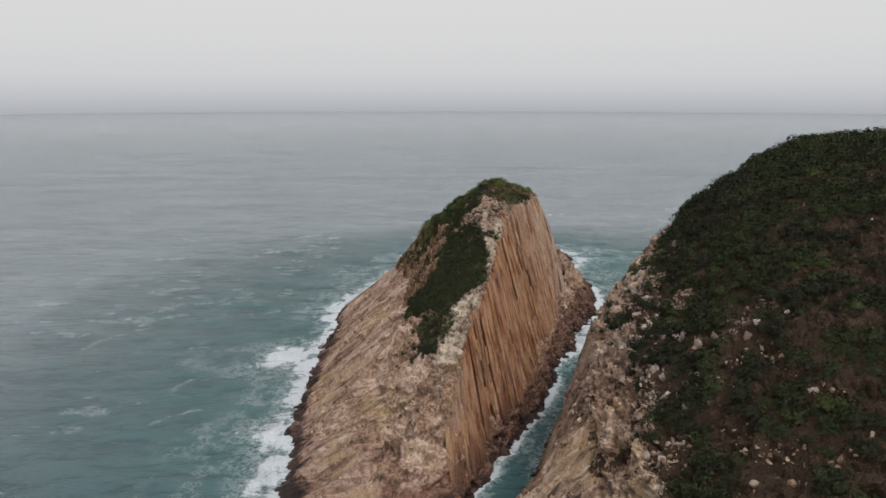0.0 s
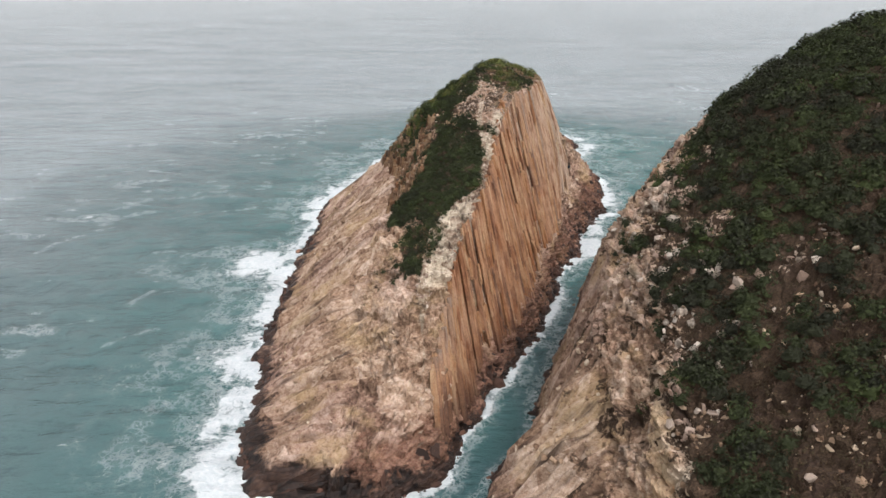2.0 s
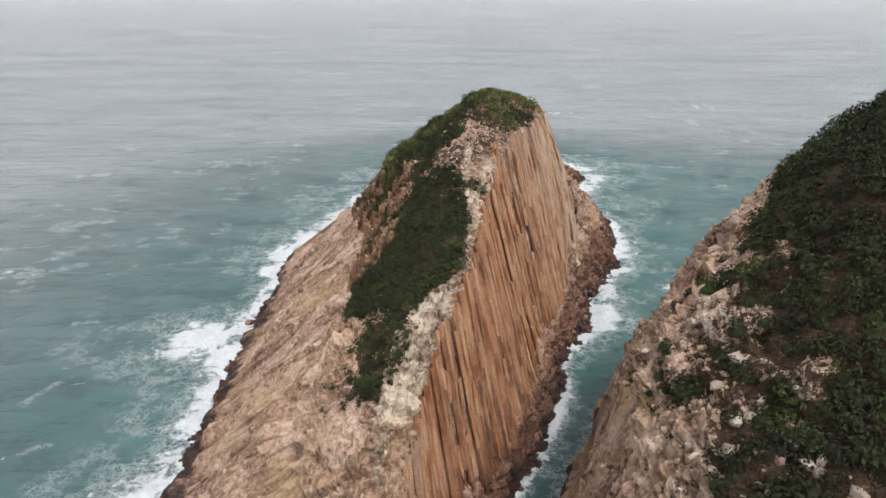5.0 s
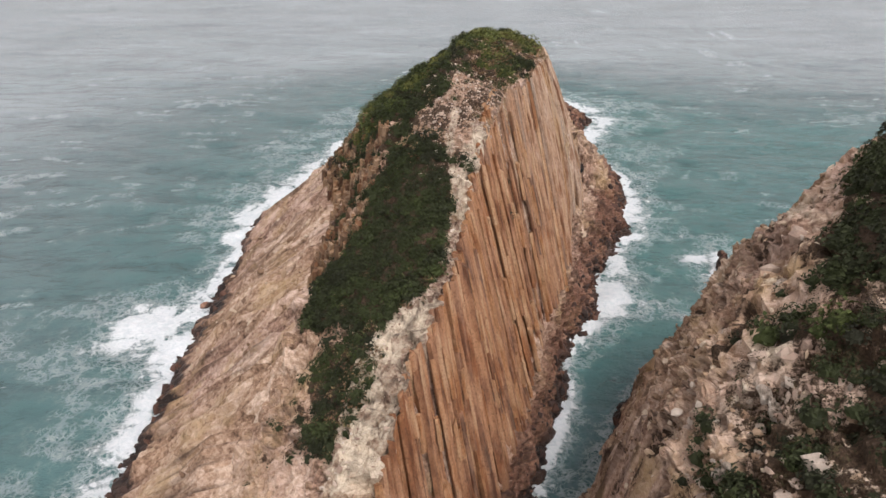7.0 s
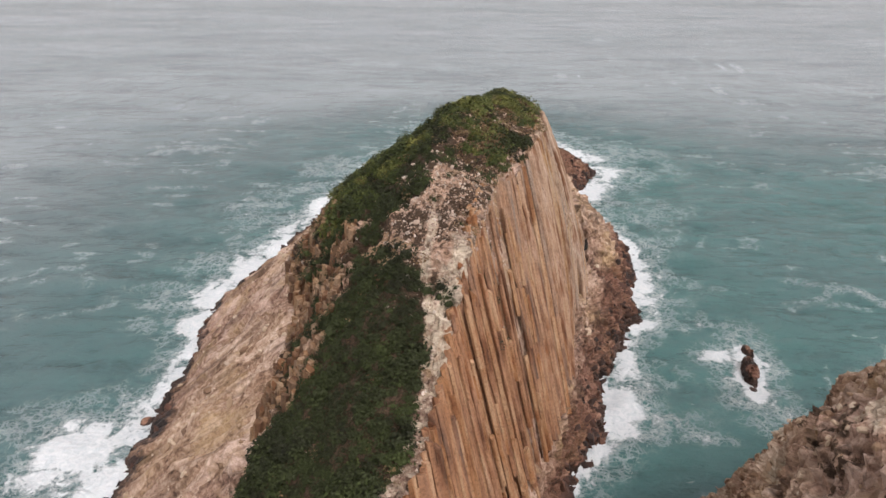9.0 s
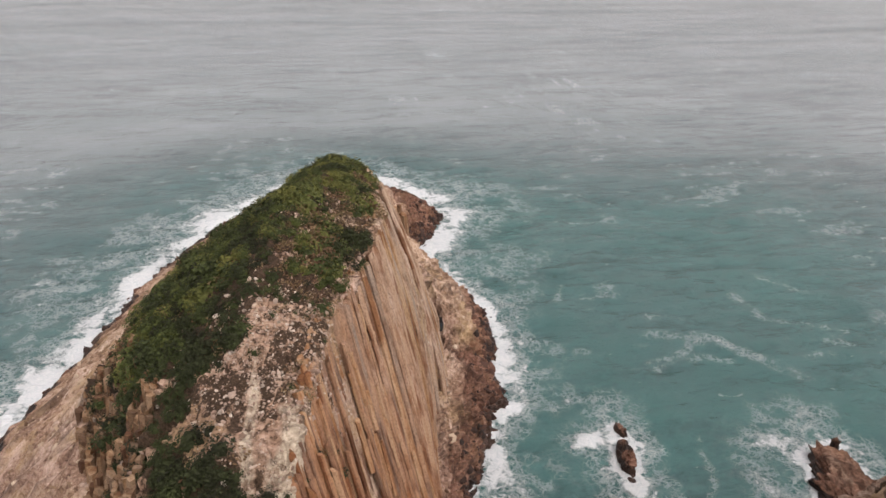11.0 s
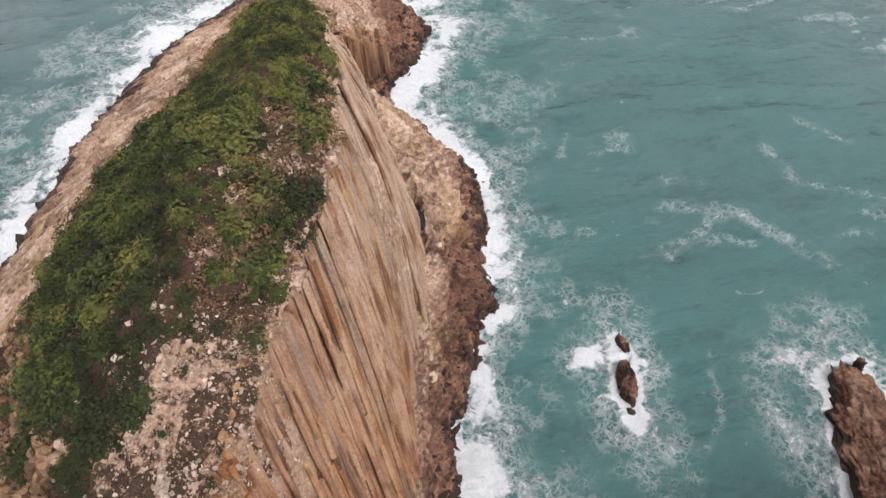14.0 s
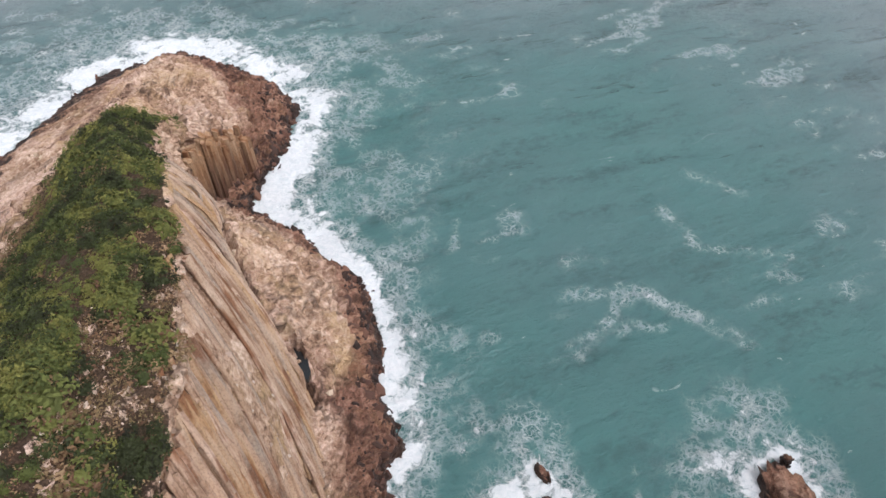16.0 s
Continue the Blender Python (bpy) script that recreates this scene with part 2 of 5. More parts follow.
def column_material():
    """Columns of welded tuff: each its own shade of tan, grey or rust, streaked along its length."""
    m, n, l, bsdf = material("column_rock")
    info = n.new("ShaderNodeObjectInfo")
    grain = n.new("ShaderNodeCombineXYZ")
    for i, key in enumerate(("around", "along")):
        l.new(attribute(n, key), grain.inputs[i])
    tex = n.new("ShaderNodeTexNoise")
    tex.inputs["Scale"].default_value, tex.inputs["Detail"].default_value, tex.inputs["Roughness"].default_value = 0.85, 3, 0.5
    l.new(grain.outputs[0], tex.inputs["Vector"])
    streak = tex.outputs["Fac"]
    fine = noise_node(n, l, 3.0, 7, 0.7)
    big = noise_node(n, l, 0.09, 4, 0.6)
    own = maths(n, l, "ADD", maths(n, l, "MULTIPLY", info.outputs["Random"], 0.55), maths(n, l, "SUBTRACT", maths(n, l, "MULTIPLY", noise_node(n, l, 0.5, 5, 0.7, stretch=(1.0, 1.0, 0.35)), 1.5), 0.5), True)
    base = ramp(n, l, own, (0.08, (0.22, 0.135, 0.085)), (0.33, (0.39, 0.27, 0.185)), (0.6, (0.50, 0.375, 0.285)), (0.92, (0.63, 0.51, 0.42)))
    base = blend(n, l, ramp(n, l, info.outputs["Random"], (0.76, (0, 0, 0)), (0.8, (0.75, 0.75, 0.75))), base, (0.40, 0.245, 0.105))
    base = blend(n, l, ramp(n, l, info.outputs["Random"], (0.14, (0.7, 0.7, 0.7)), (0.2, (0, 0, 0))), base, (0.45, 0.40, 0.34))
    mottle = noise_node(n, l, 0.3, 6, 0.65, stretch=(1.0, 1.0, 0.3))
    col = blend(n, l, ramp(n, l, streak, (0.44, (0, 0, 0)), (0.66, (1, 1, 1))), base, (0.43, 0.315, 0.225))
    col = blend(n, l, 0.75, col, ramp(n, l, mottle, (0.34, (0.45, 0.37, 0.31)), (0.45, (0.92, 0.9, 0.87)), (0.6, (1, 1, 1))), "MULTIPLY")
    col = blend(n, l, ramp(n, l, maths(n, l, "ADD", streak, maths(n, l, "MULTIPLY", maths(n, l, "SUBTRACT", big, 0.5), 0.6)), (0.36, (0.85, 0.85, 0.85)), (0.47, (0, 0, 0))), col, (0.17, 0.075, 0.036))
    col = blend(n, l, maths(n, l, "MULTIPLY", attribute(n, "rust"), 0.8), col, ramp(n, l, maths(n, l, "ADD", maths(n, l, "MULTIPLY", info.outputs["Random"], 0.14), maths(n, l, "ADD", maths(n, l, "MULTIPLY", streak, 0.5), maths(n, l, "MULTIPLY", mottle, 0.4))), (0.40, (0.09, 0.033, 0.016)), (0.47, (0.23, 0.088, 0.037)), (0.55, (0.36, 0.16, 0.07)), (0.64, (0.46, 0.27, 0.15))))
    hair = ramp(n, l, maths(n, l, "ABSOLUTE", maths(n, l, "SUBTRACT", streak, 0.5)), (0.0, (0.3, 0.3, 0.3)), (0.014, (0.15, 0.15, 0.15)), (0.03, (0, 0, 0)))
    col = blend(n, l, hair, col, (0.13, 0.058, 0.03))
    col = blend(n, l, maths(n, l, "MULTIPLY", attribute(n, "weed"), 0.9), col, (0.06, 0.03, 0.022))
    col = blend(n, l, 0.6, col, ramp(n, l, fine, (0.32, (0.3, 0.3, 0.3)), (0.52, (1, 1, 1)), (0.8, (1, 1, 1))), "MULTIPLY")
    l.new(col, bsdf.inputs["Base Color"])
    bsdf.inputs["Roughness"].default_value = 0.92
    bsdf.inputs["Specular IOR Level"].default_value = 0.2
    bump(n, l, bsdf, maths(n, l, "ADD", streak, fine), 0.7, 0.25)
    return m


def boulder_material():
    m, n, l, bsdf = material("pale_boulder_rock")
    info = n.new("ShaderNodeObjectInfo")
    mid = noise_node(n, l, 0.8, 7, 0.65)
    fine = noise_node(n, l, 5.0, 6, 0.7)
    own = maths(n, l, "ADD", maths(n, l, "MULTIPLY", info.outputs["Random"], 0.55), maths(n, l, "SUBTRACT", maths(n, l, "MULTIPLY", noise_node(n, l, 0.5, 5, 0.7, stretch=(1.0, 1.0, 0.35)), 1.5), 0.5), True)
    base = ramp(n, l, own, (0.0, (0.32, 0.235, 0.17)), (0.5, (0.43, 0.345, 0.275)), (1.0, (0.55, 0.48, 0.41)))
    col = blend(n, l, ramp(n, l, mid, (0.38, (1, 1, 1)), (0.55, (0, 0, 0))), base, (0.23, 0.18, 0.14))
    col = blend(n, l, 0.5, col, ramp(n, l, fine, (0.3, (0.45, 0.45, 0.45)), (0.55, (1, 1, 1))), "MULTIPLY")
    l.new(col, bsdf.inputs["Base Color"])
    bsdf.inputs["Roughness"].default_value = 0.93
    bump(n, l, bsdf, maths(n, l, "ADD", mid, fine), 0.8, 0.2)
    return m


def rubble_material(name, *shades):
    m, n, l, bsdf = material(name)
    geo = n.new("ShaderNodeNewGeometry")
    fine = noise_node(n, l, 3.0, 6, 0.7)
    col = ramp(n, l, geo.outputs["Random Per Island"], *zip((0.0, 0.4, 0.75, 1.0), shades))
    l.new(blend(n, l, 0.5, col, ramp(n, l, fine, (0.3, (0.5, 0.5, 0.5)), (0.55, (1, 1, 1))), "MULTIPLY"), bsdf.inputs["Base Color"])
    bsdf.inputs["Roughness"].default_value = 0.93
    return m


def leaf_material(name, *shades):
    """Foliage whose shade follows the clump's own tint, with a lighter tip here and there."""
    m, n, l, bsdf = material(name)
    geo = n.new("ShaderNodeNewGeometry")
    col = ramp(n, l, attribute(n, "tint"), *[(i / (len(shades) - 1), s) for i, s in enumerate(shades)])
    col = blend(n, l, 0.6, col, ramp(n, l, geo.outputs["Random Per Island"], (0.0, (0.4, 0.4, 0.4)), (0.6, (1, 1, 1)), (1.0, (1.0, 1.0, 1.0))), "MULTIPLY")
    l.new(col, bsdf.inputs["Base Color"])
    bsdf.inputs["Roughness"].default_value = 0.7
    bsdf.inputs["Specular IOR Level"].default_value = 0.2
    return m


def water_material():
    """Open sea: turbid teal over the shelf, distance haze painted pale grey further out, wind ripples, white water from
    the surf attribute.
    """
    m, n, l, bsdf = material("sea_water")
    # the pale grey low end of this ramp paints distance haze into the water
    deep = ramp(n, l, attribute(n, "shelf_haze"), (0.0, (0.262, 0.300, 0.312)), (0.35, (0.138, 0.183, 0.190)), (0.7, (0.078, 0.151, 0.151)), (1.0, (0.050, 0.150, 0.140)))
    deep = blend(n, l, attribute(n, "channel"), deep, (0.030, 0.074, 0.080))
    patch = noise_node(n, l, 0.014, 4, 0.55, stretch=(0.6, 1.2, 1.0))
    deep = blend(n, l, ramp(n, l, patch, (0.4, (0, 0, 0)), (0.62, (0.25, 0.25, 0.25))), deep, (0.080, 0.128, 0.135))
    swell = noise_node(n, l, 0.11, 6, 0.62, stretch=(0.65, 1.25, 1.0))
    chop = noise_node(n, l, 0.5, 6, 0.65, stretch=(0.75, 1.2, 1.0))
    lace = noise_node(n, l, 0.2, 6, 0.6, distort=1.2)
    spread = noise_node(n, l, 0.28, 3, 0.5)
    lace_fine = noise_node(n, l, 0.55, 9, 0.74, distort=1.4)
    veins = ramp(n, l, maths(n, l, "ABSOLUTE", maths(n, l, "SUBTRACT", lace, 0.5)), (0.0, (1, 1, 1)), (0.014, (0.75, 0.75, 0.75)), (0.04, (0, 0, 0)))
    _, net = cells(n, l, 0.42, 0.9)
    _, mesh_net = cells(n, l, 1.0, 0.9)
    veins = maths(n, l, "MAXIMUM", veins, ramp(n, l, net, (0.0, (1, 1, 1)), (0.05, (0.6, 0.6, 0.6)), (0.14, (0, 0, 0))))
    veins = maths(n, l, "MAXIMUM", veins, ramp(n, l, mesh_net, (0.0, (0.7, 0.7, 0.7)), (0.1, (0, 0, 0))))
    web = maths(n, l, "MULTIPLY", veins, maths(n, l, "MULTIPLY", ramp(n, l, spread, (0.36, (0.15, 0.15, 0.15)), (0.54, (1, 1, 1))), ramp(n, l, lace_fine, (0.3, (0.35, 0.35, 0.35)), (0.55, (1, 1, 1)))))
    surf = attribute(n, "surf")
    thick = maths(n, l, "ADD", maths(n, l, "MULTIPLY", surf, 1.3), maths(n, l, "ADD", maths(n, l, "MULTIPLY", maths(n, l, "SUBTRACT", lace_fine, 0.5), 1.3), maths(n, l, "MULTIPLY", maths(n, l, "SUBTRACT", lace, 0.5), 1.9)))
    thin = maths(n, l, "MULTIPLY", web, maths(n, l, "MULTIPLY", surf, 2.0, True))
    cap = noise_node(n, l, 0.19, 4, 0.55, stretch=(0.6, 1.4, 1.0), distort=0.8)
    cap = maths(n, l, "MULTIPLY", ramp(n, l, cap, (0.69, (0, 0, 0)), (0.76, (0.55, 0.55, 0.55))), ramp(n, l, lace_fine, (0.42, (0, 0, 0)), (0.58, (1, 1, 1))))
    cap = maths(n, l, "MULTIPLY", cap, ramp(n, l, patch, (0.42, (0.15, 0.15, 0.15)), (0.58, (1, 1, 1))))
    foam = maths(n, l, "MAXIMUM", ramp(n, l, thick, (0.60, (0, 0, 0)), (0.92, (1, 1, 1))), maths(n, l, "MAXIMUM", cap, maths(n, l, "MULTIPLY", thin, 0.72)), True)
    milk = maths(n, l, "MULTIPLY", surf, 0.14, True)
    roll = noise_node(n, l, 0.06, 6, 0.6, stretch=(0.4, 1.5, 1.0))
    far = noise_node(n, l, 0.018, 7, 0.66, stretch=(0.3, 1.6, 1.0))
    # shading of distant swell multiplied into the water colour
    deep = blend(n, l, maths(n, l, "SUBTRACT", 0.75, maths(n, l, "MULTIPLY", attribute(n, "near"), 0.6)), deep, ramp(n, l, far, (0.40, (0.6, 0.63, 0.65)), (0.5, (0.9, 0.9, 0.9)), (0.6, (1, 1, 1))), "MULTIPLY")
    # dark wave faces painted into the colour along roll, swell and chop
    wave_shade = maths(n, l, "ADD", maths(n, l, "MULTIPLY", roll, 0.5), maths(n, l, "ADD", maths(n, l, "MULTIPLY", swell, 0.2), maths(n, l, "MULTIPLY", chop, 0.3)))
    deep = blend(n, l, 0.7, deep, ramp(n, l, wave_shade, (0.38, (0.46, 0.48, 0.50)), (0.49, (0.94, 0.94, 0.94)), (0.6, (1, 1, 1))), "MULTIPLY")
    # grey shadows between the foam's lumps are put into its colour
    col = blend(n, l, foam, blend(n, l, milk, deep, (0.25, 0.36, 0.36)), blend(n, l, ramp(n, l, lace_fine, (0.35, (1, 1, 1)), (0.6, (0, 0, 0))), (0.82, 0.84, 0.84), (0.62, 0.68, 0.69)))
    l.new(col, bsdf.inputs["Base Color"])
    l.new(ramp(n, l, foam, (0.0, (0.13, 0.13, 0.13)), (0.5, (0.9, 0.9, 0.9))), bsdf.inputs["Roughness"])
    bsdf.inputs["IOR"].default_value = 1.33
    h = maths(n, l, "ADD", maths(n, l, "ADD", maths(n, l, "MULTIPLY", maths(n, l, "MULTIPLY", far, 9.0), maths(n, l, "SUBTRACT", 1.0, attribute(n, "near"))), maths(n, l, "MULTIPLY", roll, 3.2)), maths(n, l, "ADD", maths(n, l, "MULTIPLY", swell, 2.2), maths(n, l, "MULTIPLY", chop, 1.3)))
    h = maths(n, l, "MULTIPLY", h, ramp(n, l, attribute(n, "near"), (0.0, (0.75, 0.75, 0.75)), (1.0, (0.8, 0.8, 0.8))))
    h = maths(n, l, "ADD", h, maths(n, l, "MULTIPLY", maths(n, l, "MULTIPLY", foam, lace_fine), 0.9))
    h = maths(n, l, "MULTIPLY", h, attribute(n, "ruffled"))
    bump(n, l, bsdf, h, 0.75, 1.1)
    return m


def plain_material(name, col, rough):
    m, n, l, bsdf = material(name)
    fine = noise_node(n, l, 1.5, 6, 0.6)
    l.new(blend(n, l, 0.4, col, ramp(n, l, fine, (0.3, (0.5, 0.5, 0.5)), (0.7, (1, 1, 1))), "MULTIPLY"), bsdf.inputs["Base Color"])
    bsdf.inputs["Roughness"].default_value = rough
    return m


ROCK, COLUMN, BOULDER, WATER = rock_material(), column_material(), boulder_material(), water_material()
POOL = plain_material("pool_water", (0.02, 0.022, 0.024), 0.12)
RUBBLE = rubble_material("pale_rubble", (0.24, 0.155, 0.115), (0.36, 0.255, 0.195), (0.48, 0.375, 0.30), (0.62, 0.53, 0.44))
DEBRIS = rubble_material("tan_rubble", (0.16, 0.092, 0.056), (0.31, 0.20, 0.125), (0.43, 0.31, 0.21), (0.60, 0.48, 0.36))
LEAF = leaf_material("scrub_leaves", (0.022, 0.022, 0.012), (0.034, 0.041, 0.015), (0.054, 0.068, 0.020), (0.088, 0.104, 0.027), (0.165, 0.160, 0.042))
DRY = leaf_material("dry_grass", (0.11, 0.06, 0.034), (0.19, 0.108, 0.06), (0.15, 0.115, 0.05), (0.27, 0.18, 0.10))
# the dry grass colours at about half brightness, used on the headland
HEAD_DRY = leaf_material("dry_grass_dark", (0.048, 0.030, 0.020), (0.09, 0.053, 0.032), (0.07, 0.055, 0.026), (0.135, 0.09, 0.052))

# ------------------------------------------------------------ the sea stack: plan and profile along y
LEFT_Y = (132, 138, 146, 167, 202, 237, 262, 290, 307, 325, 350, 368, 390, 412, 433, 444, 449, 454)
LEFT_X = (-20, -28, -35, -40, -42, -44, -43, -43, -44, -37, -31, -26, -16, -6, 14, 26, 36, 40)
RIGHT_Y = (132, 138, 146, 156, 168, 184, 196, 217, 229, 242, 256, 269, 278, 290, 297, 304, 317, 325, 344, 350, 360, 368, 374, 379, 393, 408, 423, 435, 449, 454)
RIGHT_X = (-12, -5, 4, 7, 12, 18, 24, 33, 36, 38, 47, 50, 51, 59, 60, 66, 65, 68, 70, 66, 62, 55, 52, 56, 64, 72, 69, 58, 44, 42)
ST = (132, 138, 145, 155, 165, 180, 195, 207, 220, 240, 260, 280, 300, 314, 320, 340, 360, 374, 380, 388, 400, 420, 436, 448, 454)
SLAB_X = (-17, -18, -18, -15, -13, -16, -15, -13, -12, -11, -10.5, -17, -18, -15.9, -15, -8, -2, 5, 8.4, 13, 19, 28, 34, 40, 41)
SLAB_Z = (-4, 2.5, 7, 10, 13, 15.5, 19, 24, 25, 26, 27, 25, 22, 20.6, 20, 19, 17, 15.5, 14.9, 14, 12.5, 9, 5, -1, -5)
SHOULDER_X = (-15.5, -16, -15, -12, -9, -9, -7, -5, -2, 0, 1.5, -4, -3, -1.6, -1, 4, 10, 16, 18.6, 22, 28, 34, 38, 41, 41.5)
SHOULDER_Z = (-4, 2.8, 7.3, 10.5, 14.5, 20, 25.5, 31, 36, 41.5, 46, 43.5, 39, 35.9, 34.5, 31.5, 28, 25, 23.5, 21.5, 17.5, 12, 6, -1, -5)
CREST_X = (-14, -14, -12, -9, -5, -1, 1, 3, 7, 10, 13, 16, 21, 25.2, 27, 31, 30, 29, 30.7, 33, 37, 40, 42, 42, 42)
CREST_Z = (-4, 3, 7.5, 11, 17, 27.5, 32, 36, 42, 49.5, 55.5, 58, 56.8, 54.1, 53, 48.4, 40, 34, 30.8, 26.5, 21, 14, 7, -1, -5)
EDGE_X = (-12, -10, -6, -1, 2.5, 5, 8.5, 13.5, 16, 19.3, 23.8, 31, 36.6, 37.7, 38.2, 38, 36.5, 37, 38, 47, 47, 50, 48, 43, 42.5)
EDGE_Z = (-4, 3, 7, 11, 18.5, 28.5, 33, 39, 43, 49.4, 52, 50.2, 51, 49.1, 48.3, 45, 34.5, 29, 25, 18.5, 16, 11, 6, -1, -5)
FOOT_X = (-10, -5, 1, 4, 8, 12.6, 20, 24.8, 28.8, 33, 39.8, 42.8, 48.6, 51, 45.5, 43, 43.5, 43.5, 45, 54, 55, 58, 52, 44, 42.8)
FOOT_Z = (-4, 1.5, 3, 4, 5, 6.5, 8, 8.5, 9.5, 9.5, 11, 12, 13, 12.5, 29, 32.5, 19, 3, 3, 11, 9, 6, 4, -1, -5)


def stack_profile(y):
    left, right = table(LEFT_Y, LEFT_X, y, 2.0), table(RIGHT_Y, RIGHT_X, y, 1.0)
    sheet = np.stack([np.asarray(y, float), np.zeros(len(y)), np.zeros(len(y))], 1)
    left = left + 1.3 * fbm(sheet, 9, 3, 5)
    right = right + 1.3 * fbm(sheet, 8, 3, 6)
    rows = [(left - 9, np.full(len(y), -7.0)), (left, np.full(len(y), -0.4)), (left + 1.6, np.full(len(y), 1.7))]
    for xs, zs in ((SLAB_X, SLAB_Z), (SHOULDER_X, SHOULDER_Z), (CREST_X, CREST_Z), (EDGE_X, EDGE_Z), (FOOT_X, FOOT_Z)):
        rows.append((table(ST, xs, y), table(ST, zs, y)))
    ends = np.minimum(1.7, table(ST, FOOT_Z, y))
    rows[2] = (left + 1.6, np.minimum(1.7, table(ST, SLAB_Z, y)))
    rows += [(right - 1.6, ends), (right, np.full(len(y), -0.4)), (right + 7, np.full(len(y), -7.0))]
    return rows


def trail_line(y):
    """The trodden ridge path's x along y."""
    return np.interp(y, (174, 180, 193, 198, 201, 203.5, 206, 215, 229, 235, 240, 249), (-1.0, -0.5, 1.1, 3.0, 5.0, 9.0, 12.0, 13.2, 14.2, 13.0, 13.1, 14.3))


def trail_half(y):
    return np.interp(y, (168, 176, 200, 206, 213, 246, 254), (0.05, 1.7, 1.7, 1.8, 0.9, 0.75, 0.05))


def zone(p, x0, x1, y0, y1, soft=3.0):
    return smoothstep(x0 - soft, x0 + soft, p[:, 0]) * (1 - smoothstep(x1 - soft, x1 + soft, p[:, 0])) * smoothstep(y0 - soft, y0 + soft, p[:, 1]) * (1 - smoothstep(y1 - soft, y1 + soft, p[:, 1]))


def brown_slope(p):
    """The withered slope between the summit's scrub and the column heads, 0..1."""
    x, y = p[:, 0], p[:, 1]
    start = np.interp(y, (262, 270, 280, 290, 300, 310, 320), (14, 16, 17.5, 21, 22.5, 27, 35))
    return smoothstep(-2.5, 2.5, x - start + 7 * fbm(p, 7, 3, 26)) * smoothstep(258, 268, y) * (1 - smoothstep(316, 330, y))


def fin_rock(p):
    """Where the west cliff's upright rock breaks through the scrub."""
    return smoothstep(-0.06, 0.14, fbm(p * np.array([1.3, 1.3, 0.5]), 7, 3, 27))


def stack_green(p):
    """How thickly the stack is overgrown at the points p, 0..1."""
    x, y = p[:, 0], p[:, 1]
    shoulder, crest, edge, slab = (table(ST, t, y) for t in (SHOULDER_X, CREST_X, EDGE_X, SLAB_X))
    low = np.interp(x, (-20, -8, 2, 7, 11, 15, 22, 29, 34, 38), (286, 274, 262, 256, 258, 263, 268.5, 278, 286, 291))
    west = np.interp(y, (280, 290, 311, 318, 326, 340, 360, 374), (-12.5, -12, -8.5, -2.5, 4.5, 10.5, 15.5, 19))
    summit = smoothstep(-2, 2, y - low + 5 * fbm(p, 6, 3, 81)) * (1 - smoothstep(376, 386, y)) * smoothstep(-1.5, 1.5, x - west + 3 * fbm(p, 5, 3, 82)) * (1 - smoothstep(-1.8, 0.2, x - edge))
    summit = summit * (1 - 0.85 * brown_slope(p) * smoothstep(-0.3, 0.05, fbm(p, 4, 3, 83)))
    saddle = smoothstep(-1.5, 1.5, y - np.interp(x, (-9, -6, 3, 12), (212, 207, 200, 203)) + 2 * fbm(p, 4, 2, 84)) * (1 - smoothstep(236, 241, y + 1.5 * fbm(p, 4, 2, 85))) * smoothstep(-1.0, 0.8, x - np.interp(y, (203, 211, 217, 223, 230, 234, 238, 243), (-5.5, -9.8, -9.8, -9, -5.5, 0.5, 7.5, 12))) * (1 - smoothstep(-1.4, -0.2, x - trail_line(y)))
    lower = 0.9 * smoothstep(180, 184, y) * (1 - smoothstep(200, 204, y)) * smoothstep(-1, 1, x - np.interp(y, (180, 188, 203), (-2.5, -6.5, -6)) + 3 * fbm(p, 5, 3, 86)) * (1 - smoothstep(-1, 1, x - np.interp(y, (180, 195, 203), (-1.5, 3.4, 3.4))))
    lower = np.maximum(lower, 0.4 * zone(p, -14, -3, 186, 198, 2) * smoothstep(0.0, 0.3, fbm(p, 4, 3, 87)))
    cliff = (1 - fin_rock(p)) * smoothstep(228, 240, y) * (1 - smoothstep(280, 292, y)) * smoothstep(slab + 1.5, slab + 4, x) * (1 - smoothstep(4, 8, x)) * (0.6 + 0.4 * smoothstep(0.3, 0.7, (x - slab) / np.maximum(shoulder - slab, 1)))
    return np.clip(np.maximum.reduce([summit, saddle, lower, cliff]), 0, 1)


